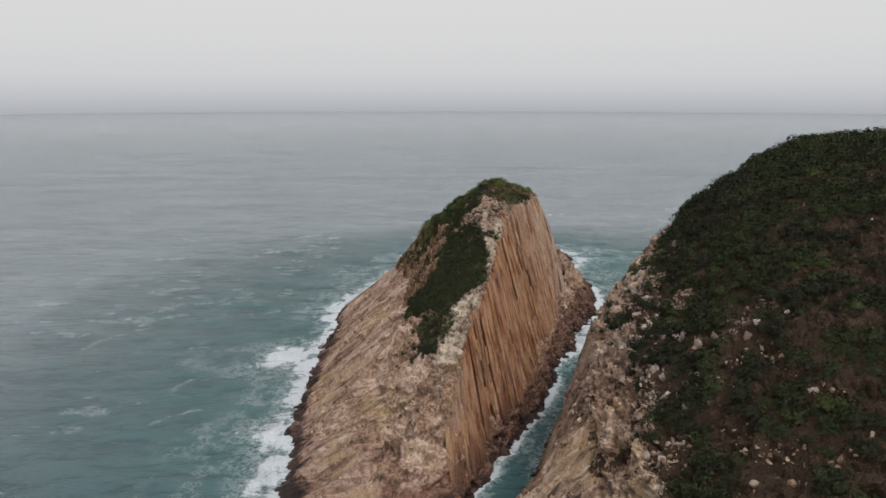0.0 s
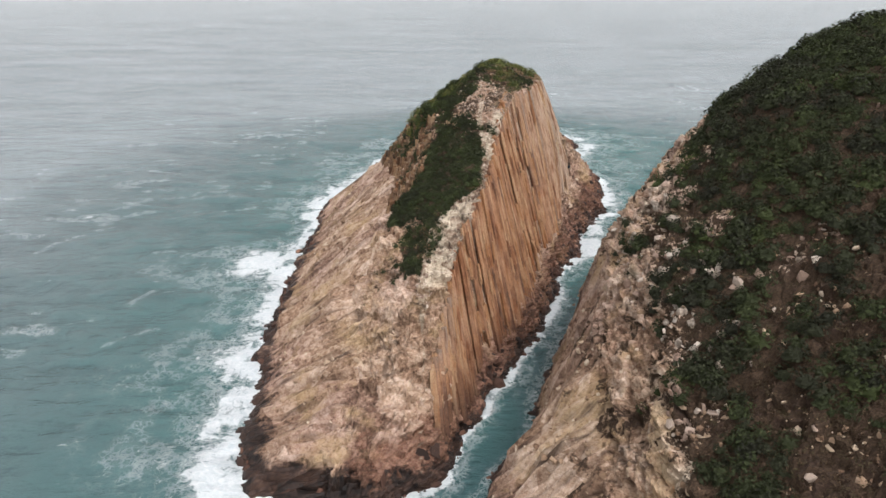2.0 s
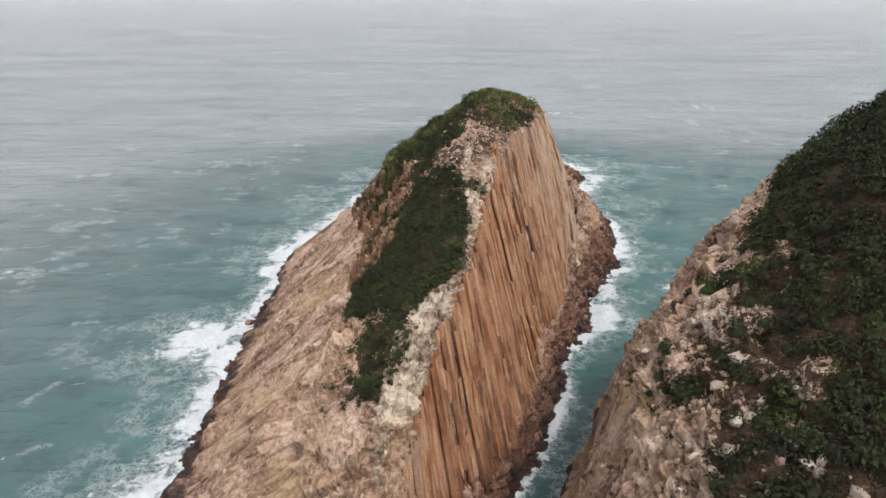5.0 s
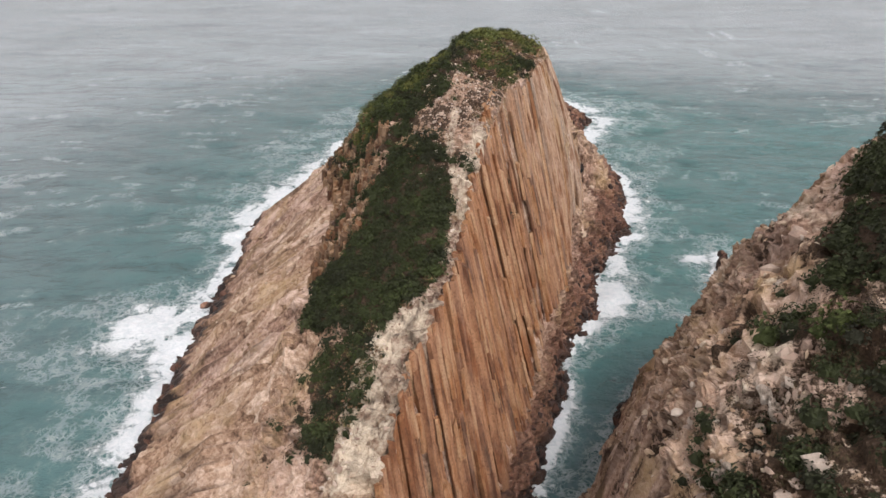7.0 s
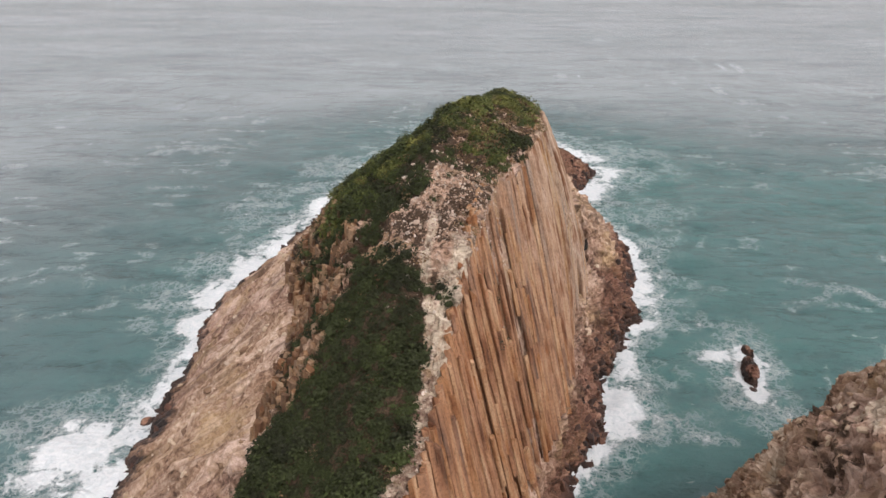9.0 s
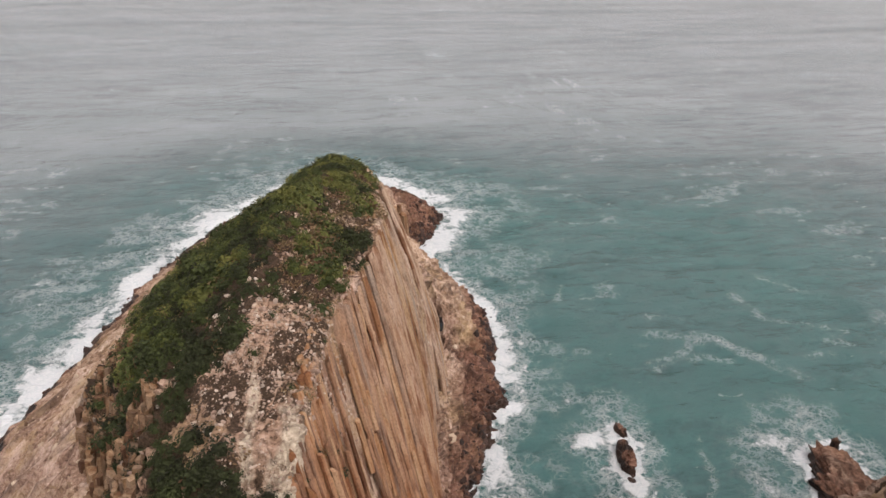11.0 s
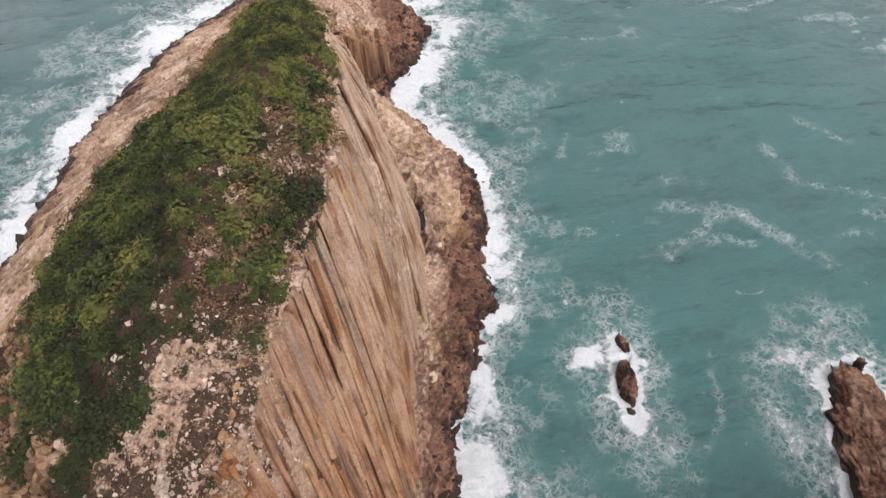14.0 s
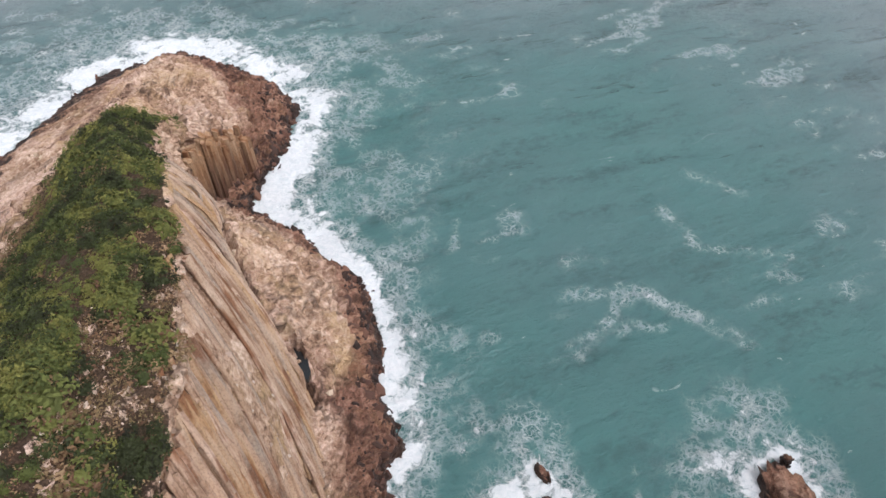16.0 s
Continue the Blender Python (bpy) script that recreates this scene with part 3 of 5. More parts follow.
def rock_relief(g, rough, columnar, seed):
    """Breaks a smooth sheet into jointed rock; returns the sheet and its cracks."""
    shape = g.shape
    p = g.reshape(-1, 3)
    nrm = grid_normals(g).reshape(-1, 3)
    if nrm[:, 2].mean() < 0:
        nrm = -nrm
    slow = fbm(p, 14, 3, seed)
    val, gap = blocks(p * np.array([1, 1, 1.5]), 4.2, seed + 40)
    val2, gap2 = blocks(p * np.array([1, 1, 1.5]), 1.9, seed + 60)
    val3, _ = blocks(p, 0.95, seed + 70)
    upright, gap3 = blocks(p * np.array([1, 1, 0.16]), 1.7, seed + 80)
    push = rough * (0.9 * slow + 0.7 * val + 0.46 * val2 + 0.3 * val3 + 0.25 * fbm(p, 2.5, 3, seed + 5)) + columnar * 0.8 * upright
    bed = (p[:, 2] + 1.8 * slow + 0.05 * p[:, 0] + 0.5 * val) / 2.3
    bed = bed - np.floor(bed)
    push = push + rough * 0.55 * (smoothstep(0.0, 0.85, bed) - smoothstep(0.85, 1.0, bed) - 0.45)
    ledge, gap_l = blocks(p * np.array([0.45, 0.9, 1.7]) + 0.8 * np.stack([slow, slow, slow], 1), 4.5, seed + 90)
    push = push + rough * (0.55 + 0.35 * (1 - smoothstep(195, 215, p[:, 1]))) * ledge
    shore = (1 - smoothstep(1.5, 5.0, p[:, 2])) * smoothstep(-6, -1, p[:, 2])
    push = push * (1 - 0.6 * shore) + shore * (0.25 * val + 0.3 * val2 + 0.5 * fbm(p, 7, 2, seed + 7))
    crack = np.clip(rough, 0, 1) * (0.8 * (1 - smoothstep(0.0, 0.07, gap_l)) + 0.6 * (1 - smoothstep(0.0, 0.12, gap)) * (val2 > -0.2) + 0.5 * (1 - smoothstep(0, 0.1, gap2)) * (val > 0.1)) + columnar * 0.4 * (1 - smoothstep(0, 0.12, gap3))
    crack = crack + 0.45 * np.clip(rough, 0, 1) * smoothstep(0.84, 0.95, bed) * smoothstep(-0.1, 0.3, fbm(p, 6, 2, seed + 96))
    crack = crack * smoothstep(-0.2, 0.25, fbm(p, 9, 3, seed + 95))
    return (p + nrm * push[:, None]).reshape(shape), np.clip(crack, 0, 1)


stack_ys = np.arange(131.0, 455.5, 0.5)
sheet = loft(stack_ys, stack_profile, (10, 5, 4, 84, 34, 34, 20, 50, 36, 4, 5), 4)
p = sheet.reshape(-1, 3)
green = stack_green(p)
yy = p[:, 1]
edge_x, foot_x, shoulder_x, slab_x, crest_x = (table(ST, t, yy) for t in (EDGE_X, FOOT_X, SHOULDER_X, SLAB_X, CREST_X))
on_face = smoothstep(edge_x - 0.5, edge_x + 1, p[:, 0]) * (1 - smoothstep(foot_x - 2, foot_x + 1, p[:, 0])) * smoothstep(160, 168, yy) * (1 - smoothstep(348, 356, yy))
dark_cliff = smoothstep(slab_x - 1, slab_x + 2, p[:, 0]) * (1 - smoothstep(shoulder_x + 2, shoulder_x + 6, p[:, 0])) * smoothstep(218, 232, yy) * (1 - smoothstep(290, 305, yy))
cove = smoothstep(foot_x - 8, foot_x - 2, p[:, 0]) * smoothstep(352, 360, yy) * (1 - smoothstep(386, 396, yy))
rough = (1.0 - 0.6 * green) * (1 - 0.8 * on_face) * (1 - 0.5 * zone(p, 6, 26, 238, 268))
sheet, crack = rock_relief(sheet, rough, np.clip(0.9 * dark_cliff + 0.8 * cove, 0, 1), 3)
swell = np.clip((p[:, 0] - edge_x) / np.maximum(foot_x - edge_x, 1), 0, 1)
sheet[..., 0] += (on_face * (1.9 * 4 * swell * (1 - swell) * smoothstep(268, 296, yy) - 0.9)).reshape(sheet.shape[:2])
p = sheet.reshape(-1, 3)
hollow = np.exp(-(((p - np.array([-9.5, 260.0, 28.0])) / np.array([4.5, 5.0, 4.0])) ** 2).sum(1))
p += hollow[:, None] * np.array([6.5, 1.0, -0.5])
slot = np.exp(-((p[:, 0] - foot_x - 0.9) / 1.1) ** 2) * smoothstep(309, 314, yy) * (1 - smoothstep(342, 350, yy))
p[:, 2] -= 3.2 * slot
POOLS = ((51.4, 317.2, 0.5, 3.0),)
pool_level = []
for cx, cy, rx, ry in POOLS:
    e = np.hypot((p[:, 0] - cx - 0.15 * (cy - p[:, 1])) / (rx + 0.5), (p[:, 1] - cy) / (ry + 0.6))
    here = (e < 1.0) & (p[:, 2] < 24)
    level = float(np.median(p[here, 2])) - 0.7
    pool_level.append(level)
    p[here, 2] = np.minimum(p[here, 2], level - 0.9 * (1 - e[here]))
side = np.where(p[:, 0] < crest_x, 4.2, 2.8) + 3.0 * (1 - smoothstep(140, 152, yy))
jitter = 1.2 * fbm(p, 6, 3, 21)
weed = 1 - smoothstep(0.3, 1.1, (p[:, 2] + jitter) / side)
band = smoothstep(0, 2, p[:, 0] - shoulder_x)
# the slot term here adds brown to the crevice's painted shade
rust = np.clip(0.85 * cove * (1 - smoothstep(12, 24, p[:, 2])) + band * (1 - smoothstep(6, 11, p[:, 2] + 3 * jitter)) + 0.7 * (1 - band) * (1 - smoothstep(2, 6.5, p[:, 2] + 2.5 * jitter)) + 0.3 * dark_cliff + 0.4 * slot + 0.42 * zone(p, 5, 26, 236, 277), 0, 0.95)
trail = 1 - smoothstep(0.7, 1.2, np.abs(p[:, 0] - trail_line(yy) + 0.6 * fbm(p, 5, 3, 25)) / trail_half(yy))
rim_start = np.where(yy < 228, np.minimum(trail_line(yy) - 0.4, edge_x - 2.0), edge_x - 2.8) + 1.6 * fbm(p, 4, 3, 30)
rim = smoothstep(-0.5, 0.5, p[:, 0] - rim_start) * (1 - smoothstep(-0.2, 0.8, p[:, 0] - edge_x)) * smoothstep(172, 180, yy) * (1 - smoothstep(243, 251, yy))
scree = 0.05 * zone(p, 8, 25, 244, 268) * smoothstep(-0.25, 0.15, fbm(p, 5, 3, 29))
turf = 0.42 * zone(p, 8, 17, 230, 250, 2) + 0.4 * zone(p, 6, 25, 246, 272)
# 0.5 * slot paints shade into the crevice at the columns' foot
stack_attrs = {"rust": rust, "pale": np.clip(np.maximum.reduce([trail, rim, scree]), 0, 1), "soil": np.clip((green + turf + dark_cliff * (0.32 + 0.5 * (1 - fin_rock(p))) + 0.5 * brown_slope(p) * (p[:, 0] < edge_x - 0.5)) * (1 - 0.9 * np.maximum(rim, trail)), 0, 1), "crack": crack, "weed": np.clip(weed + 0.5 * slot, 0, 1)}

sea_stack = tagged(new("sea_stack"), "steep sea stack of columnar tan rock with a scrub-covered summit", "sea stack")
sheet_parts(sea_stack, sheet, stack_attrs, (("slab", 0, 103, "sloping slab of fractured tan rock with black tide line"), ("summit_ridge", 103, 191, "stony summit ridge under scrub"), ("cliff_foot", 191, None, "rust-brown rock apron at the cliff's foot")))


# ------------------------------------------------------------ rock columns of the stack's cliff
def column_mesh(name, top, foot, radius, sides, rng, pieces=6, bow=0.0):
    """A jointed prism from foot to top: each length sits a little off the one below."""
    axis = top - foot
    length = np.linalg.norm(axis)
    axis = axis / length
    u = np.cross(axis, (0.3, 1, 0.1))
    u /= np.linalg.norm(u)
    v = np.cross(axis, u)
    ang0 = rng.uniform(0, 6.28)
    ang = ang0 + (np.arange(sides) + rng.uniform(-0.18, 0.18, sides)) * 2 * np.pi / sides
    rad = radius * rng.uniform(0.88, 1.1, sides)
    cuts = np.sort(np.concatenate([[0, 1], rng.uniform(0.04, 0.97, pieces - 1)]))
    verts, faces, rings = [], [], 0
    for a, b in zip(cuts[:-1], cuts[1:]):
        off = u * rng.normal(0, 0.045) + v * rng.normal(0, 0.045)
        k = rng.uniform(0.95, 1.05)
        for s in (a, b):
            c = foot + axis * length * s + off + np.array([4 * bow * s * (1 - s), 0, 0])
            verts += [c + (u * math.cos(t) + v * math.sin(t)) * r * k * w for t, r, w in zip(ang, rad, rng.uniform(0.92, 1.07, sides))]
            rings += 1
    tilt = rng.normal(0, 0.25, 2)
    for i in range(sides):
        verts[-1 - i] = verts[-1 - i] + axis * (tilt[0] * math.cos(ang[sides - 1 - i]) + tilt[1] * math.sin(ang[sides - 1 - i]))
    for q in range(rings - 1):
        for i in range(sides):
            j = (i + 1) % sides
            faces.append((q * sides + i, q * sides + j, (q + 1) * sides + j, (q + 1) * sides + i))
    cap = (rings - 1) * sides
    faces += [(cap, cap + i, cap + i + 1, cap + i + 1) for i in range(1, sides - 1)]
    return np.array(verts), faces


def tri_faces(faces):
    out = []
    for f in faces:
        out.append((f[0], f[1], f[2]))
        if f[3] != f[2]:
            out.append((f[0], f[2], f[3]))
    return np.array(out)


def column_attrs(v, sides, tag):
    n = len(v) // sides
    mid = v.reshape(n, sides, 3).mean(1)
    axis = (mid[-1] - mid[0]) / np.linalg.norm(mid[-1] - mid[0])
    rel = v - mid[0]
    along = rel @ axis
    off = rel - along[:, None] * axis
    around = 0.9 * (mid[0, 1] + 0.55 * mid[0, 2] + off[:, 1]) + 0.5 * off[:, 0] + 0.25 * tag
    wob = fbm(v, 5, 2, 33)
    low = 1 - smoothstep(2.5, 8.5 - 2.5 * smoothstep(255, 275, v[:, 1]) + 4.5 * (1 - smoothstep(185, 225, v[:, 1])), v[:, 2] + 1.6 * wob)
    rusty = np.clip(0.95 - 0.8 * smoothstep(244, 322, v[:, 1] + 0.4 * v[:, 2] + 10 * wob) - 0.5 * (1 - smoothstep(168, 182, v[:, 1])) * smoothstep(12, 20, v[:, 2]), 0, 1)
    return {"rust": rusty, "weed": low, "along": along * 0.07 + 0.04 * v[:, 2], "around": around}


def face_line(y, extra=0.0, out=0.0):
    """Top and foot of the column that breaks the cliff's edge at y."""
    yb = y - extra - float(np.interp(y, (160, 220, 290, 350), (10, 13, 22, 24)))
    top = np.array([float(table(ST, EDGE_X, y)), y, float(table(ST, EDGE_Z, y))])
    if y > 305:
        for _ in range(14):
            yb = 0.6 * yb + 0.4 * (y - extra - 0.6 * (top[2] - float(table(ST, FOOT_Z, yb))))
    foot = np.array([float(table(ST, FOOT_X, yb)), yb, float(table(ST, FOOT_Z, yb))])
    return top + np.array([out, 0, 0]), foot + np.array([out, 0, 0])


rng = np.random.default_rng(7)
y, step = 161.0, 0.0
columns = []
while y < 356:
    if rng.uniform() < 0.2:
        step = rng.uniform(-0.95, 0.8)
    top, foot = face_line(y, rng.normal(0, 0.25), -0.25 + step + rng.uniform(-0.42, 0.3) * float(np.interp(y, (250, 290), (1.0, 2.0))))
    along = (top - foot) / np.linalg.norm(top - foot)
    wide = float(np.interp(y, (235, 285), (0.82, 0.95)))
    ragged = float(np.interp(y, (270, 300), (0.0, 1.0)))
    cut = rng.uniform(-1.3, 0.5) - ragged * 5.0 * max(0.0, float(vnoise(np.array([[y, 0.0, 0.0]]), 5.0, 61)[0]))
    columns.append((top + along * (cut + 0.4 * step), foot - along * rng.uniform(0.5, 3.0), wide * rng.uniform(0.52, 0.8)))
    y += wide * rng.uniform(0.8, 1.2)
while len(columns) < 300:
    y = rng.uniform(165, 349)
    top, foot = face_line(y, 0.0, rng.uniform(0.0, 0.55))
    a, b = sorted(rng.uniform(0.0, 1.0, 2))
    if b - a < 0.25:
        continue
    columns.append((foot + (top - foot) * b, foot + (top - foot) * a * 0.6, rng.uniform(0.34, 0.52)))
for top, foot, radius in columns:
    sides = int(rng.choice([5, 6, 6]))
    v, f = column_mesh("column", top, foot, radius, sides, rng, 9, 1.7 * float(smoothstep(270, 298, top[1])))
    part("column", mesh_of("column", v, tri_faces(f), COLUMN, column_attrs(v, sides, rng.uniform(0, 1)), False), sea_stack)

rest_v, rest_f, rest_a, count = [], [], [], 0
for i in range(420):
    y = rng.uniform(160, 350)
    if i < 230:
        y = rng.uniform(246, 350)
        top, foot = face_line(y, 0.0, -rng.uniform(0.9, 2.2))
        along = (top - foot) / np.linalg.norm(top - foot)
        top, foot = top + along * rng.uniform(-1.2, 1.0), top - along * 9
    else:
        top, foot = face_line(y, 0.0, rng.uniform(-0.3, 0.6))
        a = rng.uniform(0.0, 0.8)
        top, foot = foot + (top - foot) * (a + rng.uniform(0.1, 0.2)), foot + (top - foot) * max(a - 0.02, 0)
    v, f = column_mesh("rest", top, foot, rng.uniform(0.32, 0.55), 6, rng, 3)
    rest_v.append(v)
    rest_a.append(column_attrs(v, 6, rng.uniform(0, 1)))
    rest_f.append(tri_faces(f) + count)
    count += len(v)
for i in range(1500):
    y = rng.uniform(226, 292)
    s = rng.uniform(-0.05, 0.95)
    x0, x1 = float(table(ST, SLAB_X, y)), float(table(ST, SHOULDER_X, y))
    z0, z1 = float(table(ST, SLAB_Z, y)), float(table(ST, SHOULDER_Z, y))
    base = np.array([x0 + (x1 - x0) * s, y, z0 + (z1 - z0) * s - 2.0])
    if fin_rock(base[None])[0] < 0.35 and rng.uniform() > 0.3:
        continue
    base[0] -= 0.6
    top = base + np.array([rng.normal(0.4, 0.15), rng.normal(0, 0.2), 2.0 + 2.6 * rng.uniform(0, 1) ** 2])
    v, f = column_mesh("rest", top, base, rng.uniform(0.3, 0.75), 5, rng, 3)
    rest_v.append(v)
    a = column_attrs(v, 5, i * 0.71)
    # each fin is darkened by its own random amount
    a["rust"], a["weed"] = np.full(len(v), 0.3), np.full(len(v), rng.uniform(0.15, 0.8))
    rest_a.append(a)
    rest_f.append(tri_faces(f) + count)
    count += len(v)
for i in range(150):
    s = rng.uniform(0, 1)
    x, y = 40.5 + 14.5 * s + rng.normal(0, 0.5), float(np.interp(s, (0, 0.3, 0.6, 1), (373, 380, 384.5, 387))) + rng.uniform(-1.2, 2.2)
    base = np.array([x + 0.8, y - 1.0, 0.5])
    top = np.array([x, y, float(np.interp(s, (0, 0.3, 0.7, 1), (20, 17, 14, 9))) + rng.normal(0, 1.2) - 0.8 * (387 - y) * (s > 0.7)])
    v, f = column_mesh("rest", top, base, rng.uniform(0.5, 0.95), 6, rng, 3)
    rest_v.append(v)
    a = column_attrs(v, 6, i * 0.53)
    # browner and darker towards the bottom of the cove's columns
    a["rust"], a["weed"] = np.clip(1.05 - 0.03 * v[:, 2], 0, 0.95), np.clip(1.35 - 0.075 * v[:, 2] + rng.normal(0, 0.2), 0.1, 0.98)
    rest_a.append(a)
    rest_f.append(tri_faces(f) + count)
    count += len(v)
v = np.concatenate(rest_v)
tagged(part("broken_column", mesh_of("broken_column", v, np.concatenate(rest_f), COLUMN, {k: np.concatenate([a[k] for a in rest_a]) for k in rest_a[0]}, False), sea_stack, "broken column ends along the cliff edge and shoulder"), kind="stuff")

def tide_pool(cx, cy, rx, ry, level):
    """A long dark pool lying in a hollow of the cliff's foot."""
    ang = np.linspace(0, 2 * np.pi, 33)[:-1]
    r = 1 + 0.18 * np.sin(3 * ang + cx) + 0.1 * np.sin(5 * ang)
    rim = np.stack([cx + (rx + 0.5) * r * np.cos(ang) - 0.15 * (ry + 0.6) * np.sin(ang), cy + (ry + 0.6) * r * np.sin(ang), np.full(32, level)], 1)
    low = rim - np.array([0, 0, 1.2])
    v = np.concatenate([rim, low, [[cx, cy, level]], [[cx, cy, level - 1.2]]])
    f = [(i, (i + 1) % 32, 64) for i in range(32)] + [(32 + i, (i + 1) % 32, i) for i in range(32)] + [(32 + i, 32 + (i + 1) % 32, (i + 1) % 32) for i in range(32)] + [(32 + (i + 1) % 32, 32 + i, 65) for i in range(32)]
    return tagged(new("tide_pool", mesh_of("tide_pool", v, f, POOL, None, False)), "narrow still dark pool at the columns' foot", "tide pool")


for (cx, cy, rx, ry), level in zip(POOLS, pool_level):
    tide_pool(cx, cy, rx, ry, level)

# ------------------------------------------------------------ the headland across the channel
HY = (-40, 20, 60, 100, 120, 140, 150, 160, 172, 182, 195, 205, 215, 226, 238, 246)
COAST_X = (30, 16, 8, 6, 6, 10, 14, 21, 24, 27, 31, 38, 42, 47, 56, 64)
ROCKY_X = (45, 32, 26, 24, 27, 31, 31, 33, 35.5, 38, 42, 46.5, 49, 52, 60, 66)
ROCKY_Z = (6, 8, 10, 12, 14, 22, 26.5, 31, 34, 33, 30, 26, 18.5, 11, 3.5, -4)
LIP_X = (60, 46, 38, 36, 38, 41, 39, 39, 40, 44, 52, 54, 56, 60, 65, 68)
LIP_Z = (10, 14, 17, 22, 30, 38.5, 39, 41, 43, 44.6, 45.6, 42.6, 32.2, 18.5, 4, -5)
MID_X = (80, 68, 62, 62, 63, 64, 64, 64, 64, 64, 65, 67, 68, 69, 71, 73)
MID_Z = (16, 22, 28, 41, 48.5, 55, 60, 63.8, 66.4, 66.4, 62, 59.4, 48.5, 30.5, 8, -5)
HIGH_X = (120, 104, 95, 92, 90, 90, 90, 90, 90, 90, 90, 90, 90, 90, 90, 90)
HIGH_Z = (26, 36, 44, 56, 63, 70, 74, 77, 78.6, 79, 78.3, 76, 65, 44, 13, -5)
TOP_Z = (34, 44, 52, 66, 74, 79, 81, 82.5, 83.5, 83.5, 83, 81, 69, 47, 14, -5)
FAR_Z = (30, 40, 48, 60, 68, 76, 79, 80, 80, 78, 72, 66, 54, 36, 8, -5)


def headland_profile(y):
    sheet = np.stack([np.asarray(y, float), np.zeros(len(y)), np.zeros(len(y))], 1)
    coast = table(HY, COAST_X, y) + 1.2 * fbm(sheet, 9, 3, 15)
    n = len(y)
    low = np.minimum(1.7, table(HY, ROCKY_Z, y))
    return [(coast - 9, np.full(n, -7.0)), (coast, np.minimum(low, -0.4)), (coast + 1.6, low), (table(HY, ROCKY_X, y), table(HY, ROCKY_Z, y)),
            (table(HY, LIP_X, y), table(HY, LIP_Z, y)), (table(HY, MID_X, y), table(HY, MID_Z, y)), (table(HY, HIGH_X, y), table(HY, HIGH_Z, y)),
            (np.full(n, 135.0), table(HY, TOP_Z, y)), (np.full(n, 320.0), table(HY, FAR_Z, y)), (np.full(n, 330.0), np.full(n, -6.0))]


head_ys = np.concatenate([np.arange(-40, 90, 2.5), np.arange(90, 248, 0.5)])
hsheet = loft(head_ys, headland_profile, (8, 4, 4, 64, 40, 54, 56, 30, 22, 3), 4)
hp = hsheet.reshape(-1, 3)
lip_x = table(HY, LIP_X, hp[:, 1])


SCRUB_Y = (90, 110, 121, 130, 137, 146, 152, 161, 175, 187, 197, 205)
SCRUB_X = (30, 35, 39, 40, 44, 47, 50, 51, 52, 57, 63, 75)


def headland_bare(p):
    """The stony clearing in the scrub."""
    return zone(p, 53, 63, 130, 141, 2.5) * smoothstep(-0.35, 0.05, fbm(p, 6, 3, 72))


def headland_open(p):
    """The lower slope, where withered grass shows between the bushes."""
    low = np.interp(p[:, 0], (40, 46, 50, 56, 62, 68, 80, 100), (136, 138, 137, 139, 139, 141, 144, 146))
    return 1 - smoothstep(-3, 3, p[:, 1] - low + 7 * fbm(p, 9, 3, 74))


def headland_green(p):
    x, y = p[:, 0], p[:, 1]
    d = x - table(HY, LIP_X, y)
    dense = smoothstep(-3, 5, x - np.interp(y, SCRUB_Y, SCRUB_X) + 8 * fbm(p, 9, 3, 70))
    dense = dense * (1 - headland_open(p) * (1 - 0.85 * smoothstep(0.0, 0.22, fbm(p, 7, 3, 75))))
    strip = 0.8 * smoothstep(-3, 1, d) * smoothstep(0.05, 0.25, fbm(p, 5, 3, 71)) * (1 - smoothstep(172, 186, y)) * smoothstep(118, 126, y)
    return np.clip(np.maximum(dense, strip) * (1 - smoothstep(196, 212, y + 0.5 * (62 - x))) * (1 - 0.95 * headland_bare(p)), 0, 1)


hgreen = headland_green(hp)
bare = headland_bare(hp)
strip = smoothstep(-3, 2, hp[:, 0] - lip_x + 4 * fbm(hp, 6, 3, 73)) * smoothstep(112, 122, hp[:, 1]) * (1 - smoothstep(180, 198, hp[:, 1]))
pocket = 0.42 * smoothstep(0.05, 0.3, fbm(hp * np.array([1, 1, 0.45]), 2.6, 3, 116)) * smoothstep(8, 14, hp[:, 2])
hsoil = np.clip(np.maximum.reduce([hgreen, pocket, 0.62 * strip * (1 - smoothstep(166, 184, hp[:, 1]))]), 0, 1)
hsoil = np.maximum(hsoil, smoothstep(-5, 5, hp[:, 0] - np.interp(hp[:, 1], SCRUB_Y, SCRUB_X) + 8 * fbm(hp, 10, 3, 70)) * (1 - 0.75 * bare) * (1 - smoothstep(190, 210, hp[:, 1] + 0.8 * (62 - hp[:, 0]))))
hsheet, hcrack = rock_relief(hsheet, (0.95 - 0.7 * hgreen), 0.4 * (1 - hgreen), 11)
hp = hsheet.reshape(-1, 3)
hj = 1.2 * fbm(hp, 6, 3, 22)
hweed = 1 - smoothstep(0.3, 1.1, (hp[:, 2] + hj) / 2.6)
hrust = np.clip(0.55 * (1 - smoothstep(2, 9, hp[:, 2] + 2 * hj)) + 0.12 * smoothstep(0, 0.4, fbm(hp, 12, 3, 23)), 0, 1)
hpale = 0.95 * smoothstep(-6, 0, hp[:, 0] - lip_x) * (1 - smoothstep(4, 12, hp[:, 0] - lip_x)) * smoothstep(0.05, 0.35, fbm(hp, 5, 3, 24))
headland = tagged(new("headland"), "rocky headland with broken cliffs under dark dense scrub", "headland")
head_attrs = {"rust": hrust, "pale": hpale + 0.4 * bare, "soil": hsoil, "crack": hcrack, "weed": hweed}
